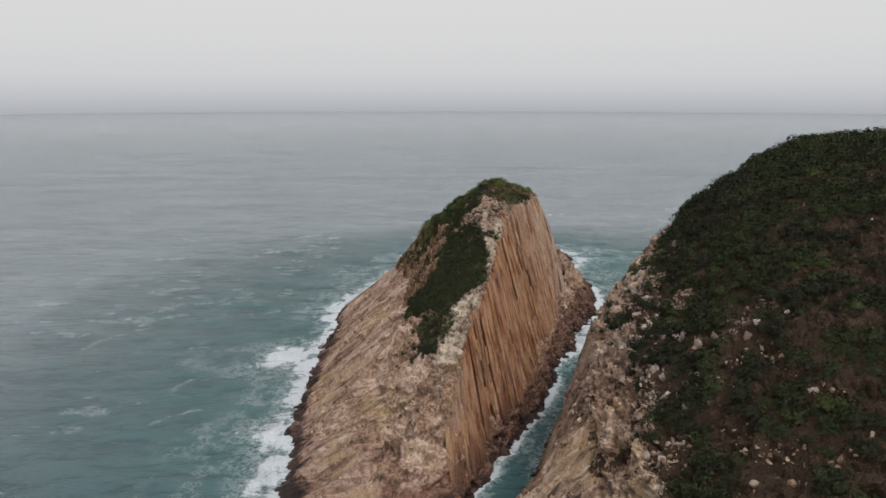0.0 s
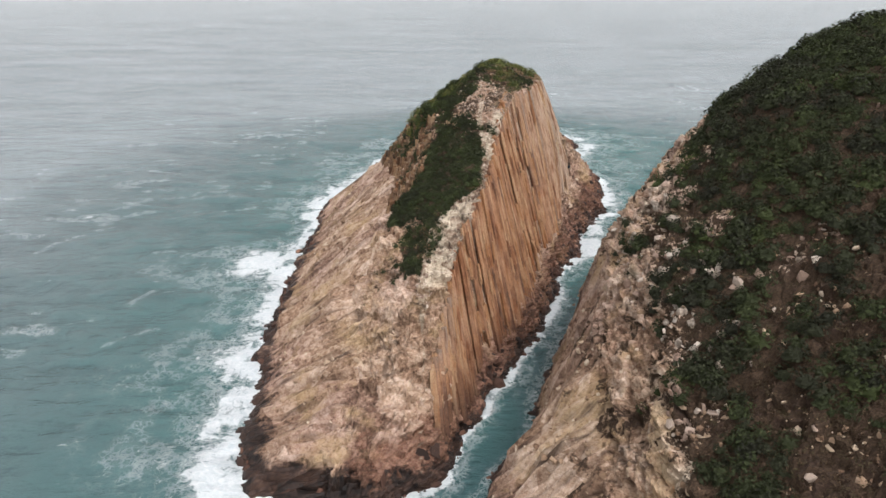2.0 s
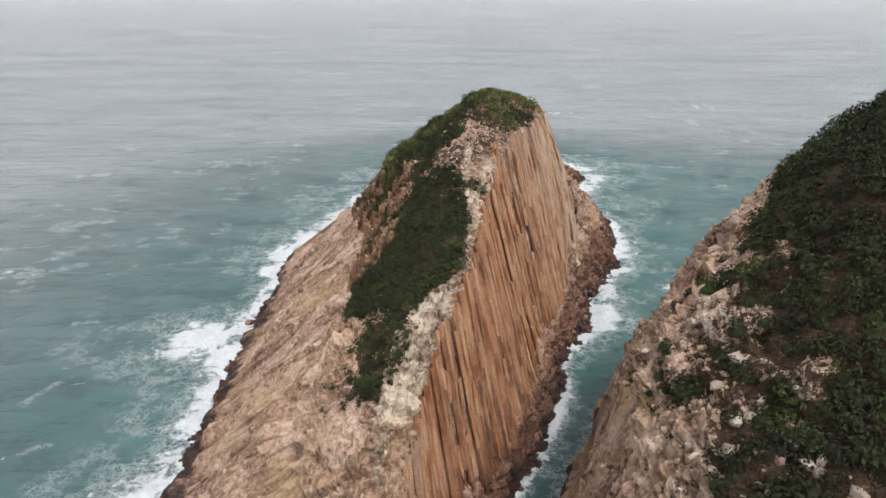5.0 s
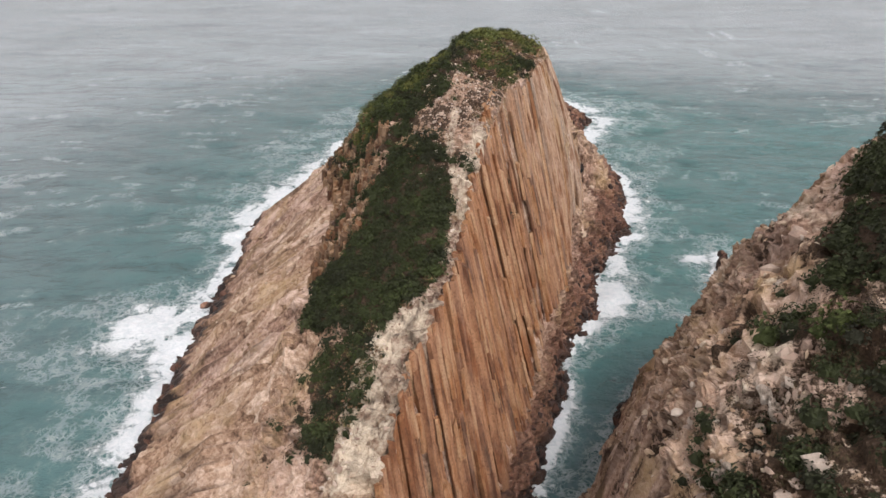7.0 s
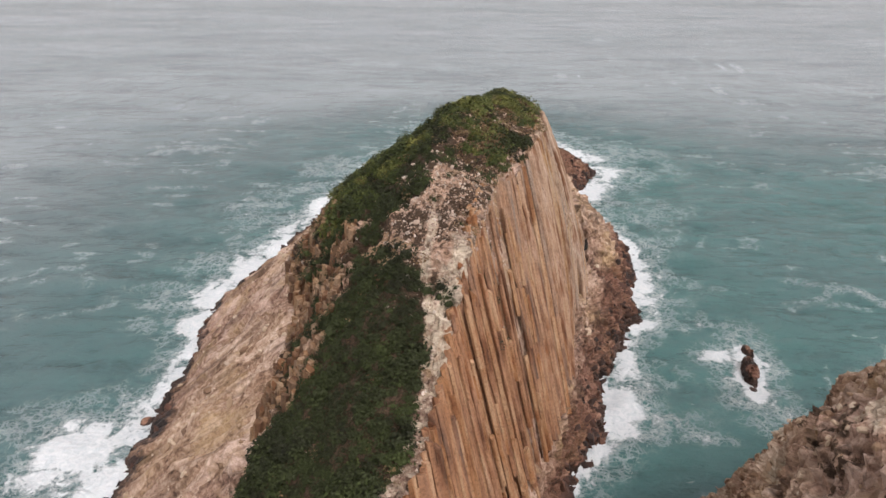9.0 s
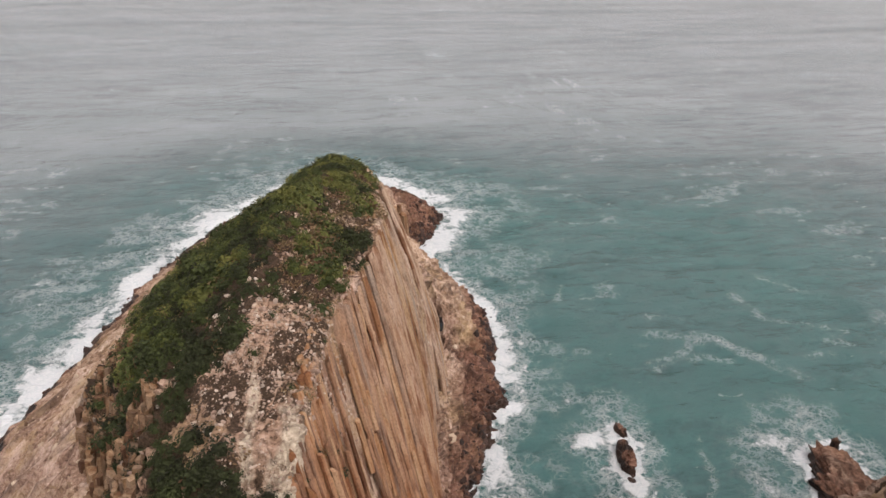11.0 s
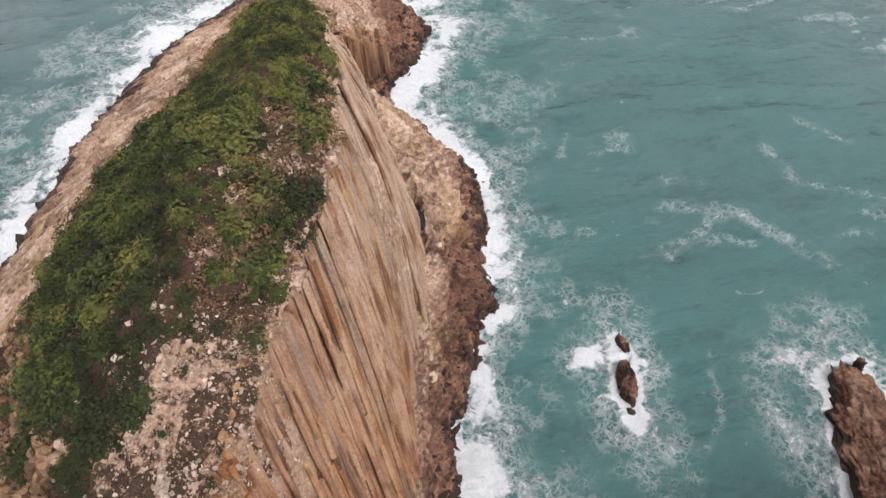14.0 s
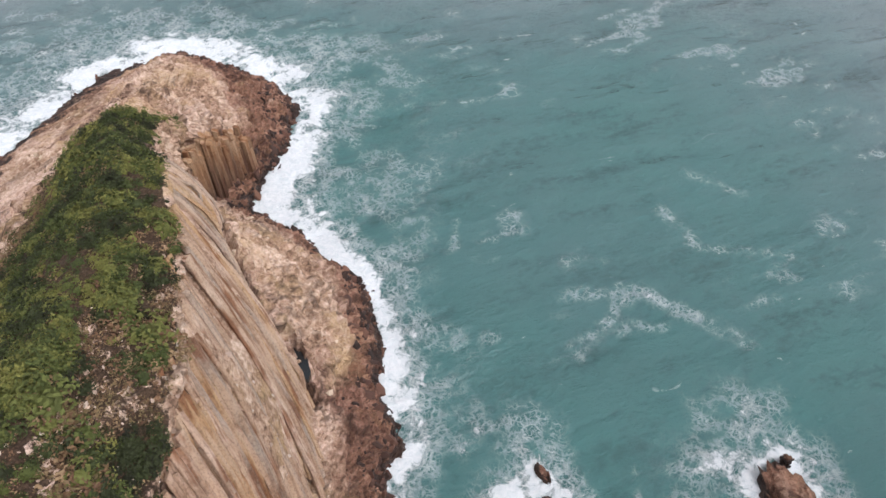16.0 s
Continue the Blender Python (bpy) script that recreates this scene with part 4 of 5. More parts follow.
sheet_parts(headland, hsheet, head_attrs, (("cliff", 0, 120, "broken tan cliff with rock debris"), ("hillside", 120, None, "brown soil slope under dark scrub")))


# ------------------------------------------------------------ rocks in the water
def sea_rock(name, cx, cy, sx, sy, h, turn, seed, label):
    bm = bmesh.new()
    bmesh.ops.create_icosphere(bm, subdivisions=5, radius=1.0)
    v = np.array([w.co[:] for w in bm.verts])
    f = np.array([[w.index for w in face.verts] for face in bm.faces])
    bm.free()
    v[:, 2] = np.sign(v[:, 2]) * np.abs(v[:, 2]) ** 0.75
    q = v * np.array([sx, sy, h])
    val, gap = blocks(q, 2.2, seed)
    val2, gap2 = blocks(q, 0.9, seed + 5)
    r = 1 + 0.16 * fbm(q, 4.0, 3, seed) + (0.10 if h > 4 else 0.24) * val + (0.06 if h > 4 else 0.16) * val2
    q = q * r[:, None]
    c, s = math.cos(radians(turn)), math.sin(radians(turn))
    q = np.stack([cx + c * q[:, 0] - s * q[:, 1], cy + s * q[:, 0] + c * q[:, 1], q[:, 2] * 1.0 - 0.4], 1)
    jit = fbm(q, 3, 3, seed + 3)
    attrs = {"rust": np.clip(1.1 - 0.03 * q[:, 2] + 0.3 * jit, 0, 1), "pale": 0.55 * smoothstep(0.62, 0.95, q[:, 2] / h) * smoothstep(-0.2, 0.3, jit) * (h > 4), "soil": np.zeros(len(q)), "crack": np.clip((1 - smoothstep(0, 0.15, gap)) * 0.7, 0, 1), "weed": 1 - smoothstep(0.5, 1.0, (q[:, 2] + jit) / (2.4 if h > 4 else 1.0 * h))}
    return tagged(new(name, mesh_of(name, q, f, ROCK, attrs, False)), label, "sea rock")


ROCKS = [("sea_rock", 84.4, 280.4, 1.6, 4.2, 3.0, -8, 101, "small dark brown rock ringed with white surf"),
         ("sea_rock", 83.0, 274.6, 0.8, 1.1, 0.9, 30, 108, "small brown rock barely awash in surf"),
         ("sea_rock", 87.0, 289.2, 0.9, 1.9, 1.7, 10, 102, "low dark rock beside a larger one in the surf"),
         ("sea_rock", 122.5, 257.5, 6.9, 18.0, 4.6, -13, 103, "large reddish-brown rock islet ringed with surf"),
         ("sea_rock", 129.6, 275.2, 0.9, 1.3, 3.4, 0, 104, "narrow black rock tooth on the islet's end"),
         ("sea_rock", -33.5, 133.0, 1.5, 1.2, 1.3, 20, 105, "small black rock awash in surf"),
         ("sea_rock", -44.5, 262.0, 1.2, 0.9, 0.9, 60, 106, "dark rock at the foot of the sloping slab"),
         ("sea_rock", -22.0, 132.0, 1.6, 1.0, 1.0, 70, 107, "low black rock awash at the stack's foot")]
for r in ROCKS:
    sea_rock(*r)

# ------------------------------------------------------------ the sea
def spaced(lo, hi, step, reach):
    mid = np.arange(lo, hi + step, step)
    grow = [step]
    while sum(grow) < reach:
        grow.append(grow[-1] * 1.13)
    grow = np.cumsum(grow)
    return np.concatenate([lo - grow[::-1], mid, mid[-1] + grow])


sx, sy = spaced(-130, 200, 1.05, 4400), spaced(110, 470, 1.05, 4300)
gx, gy = np.meshgrid(sx, sy)
flat = np.stack([gx.ravel(), gy.ravel(), np.zeros(gx.size)], 1)


def outline_points():
    ys = np.arange(136, 450, 1.0)
    prof = stack_profile(ys)
    pts = [np.stack([prof[1][0], ys], 1), np.stack([prof[-2][0], ys], 1)]
    xs = np.linspace(float(prof[1][0][0]), float(prof[-2][0][0]), 30)
    pts.append(np.stack([xs, np.full(30, 136.0)], 1))
    hy = np.arange(60, 240, 1.5)
    land = np.stack([headland_profile(hy)[1][0], hy], 1)
    hx = np.arange(64, 200, 2.0)
    land = np.concatenate([land, np.stack([hx, np.full(len(hx), 240.0)], 1)])
    return np.concatenate(pts), land


def nearest(q, pts, chunk=20000):
    out = np.full(len(q), 1e3)
    for i in range(0, len(q), chunk):
        d = q[i:i + chunk, None, :] - pts[None]
        out[i:i + chunk] = np.sqrt((d * d).sum(2).min(1))
    return out


stack_line, land_line = outline_points()
inner = (flat[:, 0] > -170) & (flat[:, 0] < 240) & (flat[:, 1] > 60) & (flat[:, 1] < 520)
d_stack, d_land, d_rock = (np.full(len(flat), 1e3) for _ in range(3))
d_stack[inner] = nearest(flat[inner, :2], stack_line)
d_land[inner] = nearest(flat[inner, :2], land_line)
for _, cx, cy, rx, ry, h, turn, *_ in ROCKS:
    c, s = math.cos(radians(-turn)), math.sin(radians(-turn))
    ux, uy = flat[:, 0] - cx, flat[:, 1] - cy
    e = np.sqrt(((c * ux - s * uy) / rx) ** 2 + ((s * ux + c * uy) / ry) ** 2)
    d_rock = np.minimum(d_rock, np.maximum(e - 1, 0) * min(rx, ry))
swirl = fbm(flat, 18, 4, 51)
swirl_small = fbm(flat, 6, 4, 52)
LEFT_REACH = ((130, 150, 165, 185, 200, 215, 232, 245, 256, 266, 275, 292, 300, 312, 330, 350, 370, 400, 430, 450), (9, 13, 15, 15, 10, 11, 14, 20, 20, 11, 5, 4, 11, 17, 17, 12, 15, 14, 15, 16))
RIGHT_REACH = ((130, 200, 240, 255, 264, 276, 284, 290, 297, 304, 318, 330, 345, 360, 375, 390, 410, 430, 450), (2.6, 2.6, 3.2, 5, 12, 12, 7, 4, 6, 11, 12, 9, 10, 13, 17, 13, 18, 20, 16))
west_side = flat[:, 0] < 0.5 * (np.interp(flat[:, 1], LEFT_Y, LEFT_X) + np.interp(flat[:, 1], RIGHT_Y, RIGHT_X))
westward = (1 - smoothstep(-30, 20, flat[:, 0] - 0.5 * (np.interp(flat[:, 1], LEFT_Y, LEFT_X) + np.interp(flat[:, 1], RIGHT_Y, RIGHT_X)))) * (1 - smoothstep(390, 480, flat[:, 1]))
reach = np.where(west_side, np.interp(flat[:, 1], *LEFT_REACH), np.interp(flat[:, 1], *RIGHT_REACH)) * (1 + 0.7 * swirl)
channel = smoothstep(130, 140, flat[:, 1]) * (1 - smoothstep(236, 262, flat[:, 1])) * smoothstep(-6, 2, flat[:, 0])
shore = np.maximum(d_stack + 1.6 * swirl_small, 0) / np.maximum(reach, 1.2)
surf = (1.0 - smoothstep(0.1, 1.15, shore)) * np.clip(0.88 + 0.8 * swirl_small, 0.4, 1.1)
surf = np.maximum(surf, 1.1 * np.exp(-((flat[:, 0] + 55 + 4 * swirl_small) / 9) ** 2 - ((flat[:, 1] - 251 + 6 * swirl) / 13) ** 2))
surf = np.maximum(surf, 0.8 * np.exp(-((flat[:, 0] + 47) / 6) ** 2 - ((flat[:, 1] - 188 + 5 * swirl) / 16) ** 2))
surf = np.maximum(surf, 0.42 * (1 - smoothstep(0.7, 2.6, shore)) * smoothstep(-0.3, 0.3, swirl_small))
surf = np.maximum(surf, (0.8 - 0.45 * channel) * (1 - smoothstep(0.6, 4 * (1 + swirl), d_land)))
surf = np.maximum(surf, 0.9 * (1 - smoothstep(0.3, 3.6, d_rock + 2.6 * swirl_small)))
surf = np.maximum(surf, 0.45 * (1 - smoothstep(2.0, 9.0, d_rock + 5 * swirl_small)))
for cx, cy, rx, ry, k in ((79.5, 287.5, 4.5, 4.0, 1.0), (84, 270, 5, 5, 0.45), (110, 262, 4, 14, 0.6), (118, 281, 7, 4, 0.6)):
    surf = np.maximum(surf, k * np.exp(-((flat[:, 0] - cx + 3 * swirl_small) / rx) ** 2 - ((flat[:, 1] - cy + 3 * swirl) / ry) ** 2))


def streak(x0, y0, x1, y1, width, weight):
    """A drifting line of spent foam between two places."""
    ax, ay = x1 - x0, y1 - y0
    t = np.clip(((flat[:, 0] - x0) * ax + (flat[:, 1] - y0) * ay) / (ax * ax + ay * ay), 0, 1)
    d = np.hypot(flat[:, 0] - x0 - t * ax + 3.0 * swirl, flat[:, 1] - y0 - t * ay + 3.0 * swirl_small)
    return 0.9 * weight * (1 - smoothstep(0.1, 1.0, d / width)) * (0.55 + 0.9 * np.maximum(swirl_small, -0.4)) * (0.7 + 0.3 * np.sin(t * 3.1))


STREAKS = ((107, 310, 126, 322, 2.6, 0.65), (110, 324, 126, 322, 2.6, 0.7), (126, 322, 131, 314, 2.8, 0.65), (131, 314, 140, 300, 3.4, 0.7), (117, 313, 125, 311, 2.4, 0.6), (143, 341, 145, 327, 2.6, 0.75), (145, 327, 163, 317, 2.6, 0.7), (157, 349, 166, 338, 2.4, 0.5), (116, 333, 124, 330, 2.0, 0.5),
           (73, 298, 80, 303, 1.6, 0.75), (80, 303, 91, 302, 1.8, 0.75), (74, 347, 81, 353, 1.8, 0.7), (81, 353, 93, 347, 1.6, 0.6), (66, 260, 72, 258, 3.2, 1.1), (92, 262, 98, 270, 1.2, 0.5), (98, 270, 104, 284, 1.2, 0.5), (90, 345, 96, 355, 1.8, 0.45),
           (-133, 294, -129, 300, 2.6, 1.0), (-118, 298, -114, 303, 2.4, 0.8), (-110, 318, -98, 328, 2.6, 0.85), (-130, 262, -122, 276, 2.2, 0.6), (-86, 222, -76, 238, 2.0, 0.6), (-82, 198, -72, 206, 2.0, 0.55), (-62, 172, -54, 177, 2.0, 0.65), (-76, 184, -66, 187, 1.8, 0.5),
           (-98, 320, -84, 324, 2.0, 0.6), (-74, 308, -64, 312, 2.2, 0.5), (-96, 352, -88, 358, 2.0, 0.5), (-84, 302, -76, 306, 1.6, 0.5), (-70, 262, -58, 272, 2.4, 0.6), (-60, 212, -52, 222, 2.0, 0.5), (-66, 148, -56, 156, 1.8, 0.5),
           (22, 164, 25, 172, 1.4, 0.6), (14, 150, 16, 155, 1.4, 0.6), (32, 190, 35, 200, 1.2, 0.5), (42, 222, 46, 234, 1.4, 0.5))
for s in STREAKS:
    surf = np.maximum(surf, streak(*s))
scatter = smoothstep(0.02, 0.4, fbm(flat, 26, 3, 53)) * smoothstep(0.12, 0.45, fbm(flat * np.array([0.6, 1.5, 1]), 6, 3, 54))
shore_any = np.minimum(d_stack, np.minimum(d_land + 15, d_rock + 10))
surf = np.maximum(surf, (0.28 + 0.14 * westward) * scatter * (1 - smoothstep(90, 220, shore_any)))
# high is teal inshore water, low picks the haze-pale colour painted offshore
shelf_haze = 1 - smoothstep(-10, 230, 0.8 * np.maximum(flat[:, 1] - 400, 0) + shore_any + 12 * swirl + 45 * westward)
near = 1 - smoothstep(150, 700, np.hypot(flat[:, 0] - 30, flat[:, 1] - 280))
calm = 1 - 0.5 * channel
along = flat[:, 0] * 0.35 + flat[:, 1]
z = near * calm * (0.5 * fbm(flat * np.array([0.45, 1.3, 1.0]), 5.5, 2, 55) + 0.30 * np.sin(along / 5.2 + 3.0 * swirl) + 0.25 * swirl + 0.22 * swirl_small)
z += 0.35 * surf * near * (0.5 + np.maximum(swirl_small, -0.3))
flat[:, 2] = z
tagged(new("water", mesh_of("water", flat, grid_faces(len(sy), len(sx)), WATER, {"surf": np.clip(surf, 0, 1), "shelf_haze": shelf_haze, "near": near, "channel": 0.75 * channel * (1 - smoothstep(3, 14, d_land)), "ruffled": 1 - smoothstep(900, 2900, np.hypot(flat[:, 0] - 30, flat[:, 1] - 200))})), "choppy teal-green sea with white surf and foam streaks", "water", kind="structure")

# ------------------------------------------------------------ sea haze on the horizon
hm, hn, hl, hb = material("horizon_haze")
hn.remove(hb)
glow = hn.new("ShaderNodeEmission")
hc = hn.new("ShaderNodeTexCoord")
hs = hn.new("ShaderNodeSeparateXYZ")
hl.new(hc.outputs["Object"], hs.inputs[0])
rise = hn.new("ShaderNodeMapRange")
rise.inputs["From Min"].default_value, rise.inputs["From Max"].default_value = -300.0, 1400.0
hl.new(hs.outputs["Z"], rise.inputs["Value"])
hl.new(ramp(hn, hl, rise.outputs[0], (0.0, (0.50, 0.507, 0.513)), (0.178, (0.50, 0.507, 0.513)), (0.205, (0.575, 0.579, 0.582)), (0.238, (0.66, 0.657, 0.65)), (0.285, (0.75, 0.738, 0.718)), (0.38, (0.80, 0.785, 0.75)), (0.54, (0.84, 0.82, 0.785)), (1.0, (1.18, 1.17, 1.13))), glow.inputs["Color"])
glow.inputs["Strength"].default_value = 1.0
hl.new(glow.outputs[0], hn["Material Output"].inputs["Surface"])
ring = np.linspace(0, 2 * np.pi, 97)[:-1]
hv = np.concatenate([np.stack([30 + 3700 * np.cos(ring), 200 + 3700 * np.sin(ring), np.full(96, z)], 1) for z in (-300.0, 1400.0)])
hf = [(r * 96 + i, r * 96 + (i + 1) % 96, (r + 1) * 96 + (i + 1) % 96, (r + 1) * 96 + i) for r in (0,) for i in range(96)]
backdrop = tagged(new("backdrop", mesh_of("backdrop", hv, hf, hm)), "pale grey sea haze along the horizon", "backdrop", kind="structure")
backdrop.visible_shadow = False

# ------------------------------------------------------------ scrub, grass and boulders
def height_picker(g):
    """Random places on a sheet, spread evenly by area: place, normal."""
    a, b, c = g[:-1, :-1].reshape(-1, 3), g[:-1, 1:].reshape(-1, 3), g[1:, :-1].reshape(-1, 3)
    n = np.cross(b - a, c - a)
    area = np.linalg.norm(n, axis=1)
    n = n / np.maximum(area[:, None], 1e-9)
    n = np.where(n[:, 2:3] < 0, -n, n)
    cum = np.cumsum(area)

    def pick(count, rng):
        i = np.searchsorted(cum, rng.uniform(0, cum[-1], count))
        i = np.minimum(i, len(a) - 1)
        s, t = rng.uniform(0, 1, (2, count, 1))
        return a[i] + (b[i] - a[i]) * s + (c[i] - a[i]) * t, n[i]
    return pick, cum[-1]


def clump(rng, leaves, radius, height, size, core=False):
    """Leaf sprays (bent quads) over a domed crown, with a lumpy inner crown where it is dense: verts and quads."""
    th = rng.uniform(0, 2 * np.pi, leaves)
    up = rng.uniform(0.05, 1.0, leaves)
    r = np.sqrt(1 - up ** 2 * 0.9) * rng.uniform(0.72, 1.08, leaves)
    c = np.stack([radius * r * np.cos(th), radius * r * np.sin(th), height * up * rng.uniform(0.75, 1.1, leaves)], 1)
    out = c / np.array([radius, radius, height]) + rng.normal(0, 0.45, (leaves, 3))
    out[:, 2] += 0.5
    out /= np.linalg.norm(out, axis=1, keepdims=True)
    u = np.cross(out, rng.normal(0, 1, (leaves, 3)))
    u /= np.linalg.norm(u, axis=1, keepdims=True)
    w = np.cross(out, u)
    s = size * rng.uniform(0.6, 1.4, (leaves, 1))
    v = np.stack([c - u * s, c - w * s * 0.6 + out * s * 0.25, c + u * s, c + w * s * 0.6 + out * s * 0.25], 1)
    v, f = v.reshape(-1, 3), np.arange(leaves * 4).reshape(-1, 4)
    if core:
        a, b = np.meshgrid(np.linspace(0, 2 * np.pi, 10)[:-1], np.linspace(0.0, 1.5, 5), indexing="xy")
        r = rng.uniform(0.46, 0.7, a.shape)
        dome = np.stack([radius * r * np.cos(a) * np.cos(b), radius * r * np.sin(a) * np.cos(b), height * r * np.sin(b) - 0.1 * height], 2)
        ring, side = np.meshgrid(np.arange(4), np.arange(9), indexing="ij")
        k, m = (ring * 9 + side).ravel(), (ring * 9 + (side + 1) % 9).ravel()
        f = np.concatenate([f, np.stack([k, m, m + 9, k + 9], 1) + len(v)])
        v = np.concatenate([v, dome.reshape(-1, 3)])
    return v, f


def scatter_mesh(places, scales, tints, protos, rng):
    """All clumps of one kind joined into one sheet of leaves, with a tint per clump."""
    vs, fs, ts, count = [], [], [], 0
    which = rng.integers(0, len(protos), len(places))
    turn = rng.uniform(0, 2 * np.pi, len(places))
    for k, (v, f) in enumerate(protos):
        sel = np.where(which == k)[0]
        if not len(sel):
            continue
        c, s = np.cos(turn[sel])[:, None], np.sin(turn[sel])[:, None]
        x = v[None, :, 0] * c - v[None, :, 1] * s
        y = v[None, :, 0] * s + v[None, :, 1] * c
        z = np.repeat(v[None, :, 2], len(sel), 0)
        sc = scales[sel]
        q = np.stack([x * sc[:, :1], y * sc[:, :1], z * sc[:, 1:]], 2) + places[sel][:, None, :]
        vs.append(q.reshape(-1, 3))
        fs.append((f[None] + (np.arange(len(sel)) * len(v))[:, None, None] + count).reshape(-1, 4))
        ts.append(np.repeat(tints[sel], len(v)))
        count += len(sel) * len(v)
    return np.concatenate(vs), np.concatenate(fs), np.concatenate(ts)


rng = np.random.default_rng(21)
protos = [clump(rng, 76, 1.0, 0.9, 0.135, True) for _ in range(8)]
broad = [clump(rng, 76, 1.0, 0.9, 0.13, True) for _ in range(8)]
tufts = [clump(rng, 34, 1.0, 0.55, 0.15) for _ in range(6)]
pick, area = height_picker(sheet)
pts, nrm = pick(int(area * 1.15), rng)
g = stack_green(pts)
patchy = fbm(pts, 9, 3, 90)
keep = rng.uniform(0, 1, len(pts)) < np.maximum(g * (0.45 + 0.7 * smoothstep(-0.3, 0.3, patchy) + 0.5 * zone(pts, -12, 15, 200, 242, 2)), np.maximum(0.35 * zone(pts, 2, 25, 230, 272) * smoothstep(0.08, 0.3, fbm(pts, 4, 3, 88)), 0.8 * brown_slope(pts) * (pts[:, 0] < table(ST, EDGE_X, pts[:, 1]) - 0.8)))
keep &= pts[:, 2] > 8
pts, patchy, g = pts[keep], patchy[keep], g[keep]
slope = brown_slope(pts)
summit = smoothstep(254, 280, pts[:, 1])
brown = 0.5 * smoothstep(0.2, 0.4, fbm(pts, 9, 3, 92)) * summit + 0.5 * (1 - smoothstep(196, 208, pts[:, 1])) + 0.7 * zone(pts, 8, 25, 238, 264)
fringe = summit * (1 - smoothstep(1, 9, pts[:, 0] - np.interp(pts[:, 1], (280, 290, 311, 318, 326, 340, 360, 374), (-12.5, -12, -8.5, -2.5, 4.5, 10.5, 15.5, 19))))
is_dry = rng.uniform(0, 1, len(pts)) < np.clip(0.02 + 0.06 * summit + 0.6 * brown + 0.95 * slope * smoothstep(-0.3, 0.0, fbm(pts, 4, 3, 83)) + 0.75 * fringe, 0, 0.92)
mound = fbm(pts, 6, 2, 99)
tint = np.clip(0.25 + 0.14 * summit + 0.1 * smoothstep(296, 316, pts[:, 1]) + (0.25 + 0.55 * summit) * fbm(pts, 3.4, 3, 93) + rng.normal(0, 0.13, len(pts)) * (0.6 + summit) + 0.3 * summit * mound + 0.6 * smoothstep(0.2, 0.45, fbm(pts, 3.6, 2, 89)) * summit, 0, 1)
size = (0.5 + 0.75 * rng.uniform(0, 1, len(pts)) ** 1.5) * (1 + 0.2 * summit) * (1 + 0.7 * smoothstep(0.0, 0.45, mound))
green_pts = pts[~is_dry]
tall = rng.uniform(0, 1, len(green_pts))
order = np.argsort(tall + 10 * (np.abs(green_pts[:, 1] - 300) > 45))
single, mass = order[:260], order[260:]
gs, gt = size[~is_dry], tint[~is_dry]
sc = np.stack([gs * 1.0, gs * 1.1], 1)
v, f, t = scatter_mesh(green_pts[mass] - np.array([0, 0, 0.15]), sc[mass], gt[mass], protos, rng)
tagged(new("scrub", mesh_of("scrub", v, f, LEAF, {"tint": t}, False)), "dense green scrub over the stack's summit and saddle", "scrub", kind="stuff")
v, f, t = scatter_mesh(pts[is_dry] - np.array([0, 0, 0.1]), np.stack([size[is_dry] * 1.0, size[is_dry] * 0.8], 1), np.clip(rng.uniform(0, 1, is_dry.sum()), 0, 1), tufts, rng)
tagged(new("dry_grass", mesh_of("dry_grass", v, f, DRY, {"tint": t}, False)), "brown and straw-coloured grass among the stack's scrub", "grass", kind="stuff")

shrub_meshes = []
for k in range(8):
    v, f = clump(rng, 150, 1.0, 0.95, 0.11, True)
    shrub_meshes.append(mesh_of("shrub", v, f, LEAF, {"tint": np.full(len(v), 0.25 + 0.09 * k)}, False))
for k, i in enumerate(single):
    ob = tagged(new("shrub", shrub_meshes[int(np.clip((gt[i] - 0.2) / 0.09, 0, 7))]), "rounded green shrub on the stack's summit", "shrub", "summit shrubs")
    ob.matrix_world = pose(green_pts[i, 0], green_pts[i, 1], green_pts[i, 2] - 0.2, 0, 0, rng.uniform(0, 360)) @ Matrix.Diagonal((gs[i] * 1.65, gs[i] * 1.65, gs[i] * 1.3, 1))

hpick, harea = height_picker(hsheet)
pts, nrm = hpick(int(harea * 0.5), rng)
inside = (pts[:, 0] < 112) & (pts[:, 1] > 95) & (pts[:, 2] > 8)
pts = pts[inside]
g = headland_green(pts)
gp = pts[rng.uniform(0, 1, len(pts)) < 0.85 * g]
size = (0.95 + 1.5 * rng.uniform(0, 1, len(gp)) ** 2) * (1 + 0.3 * fbm(gp, 7, 2, 76))
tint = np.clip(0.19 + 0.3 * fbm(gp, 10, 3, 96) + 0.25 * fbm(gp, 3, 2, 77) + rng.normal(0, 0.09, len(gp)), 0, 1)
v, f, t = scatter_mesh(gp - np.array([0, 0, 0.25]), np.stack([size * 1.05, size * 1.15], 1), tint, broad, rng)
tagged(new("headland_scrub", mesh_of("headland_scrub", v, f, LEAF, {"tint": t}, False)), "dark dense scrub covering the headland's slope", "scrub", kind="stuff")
wide_pts, _ = hpick(int(harea * 0.045), rng)
wide_pts = wide_pts[((wide_pts[:, 0] > 110) | (wide_pts[:, 1] < 97)) & (wide_pts[:, 2] > 8) & (wide_pts[:, 0] > np.interp(wide_pts[:, 1], SCRUB_Y, SCRUB_X) + 14)]
big = rng.uniform(2.2, 4.4, len(wide_pts))
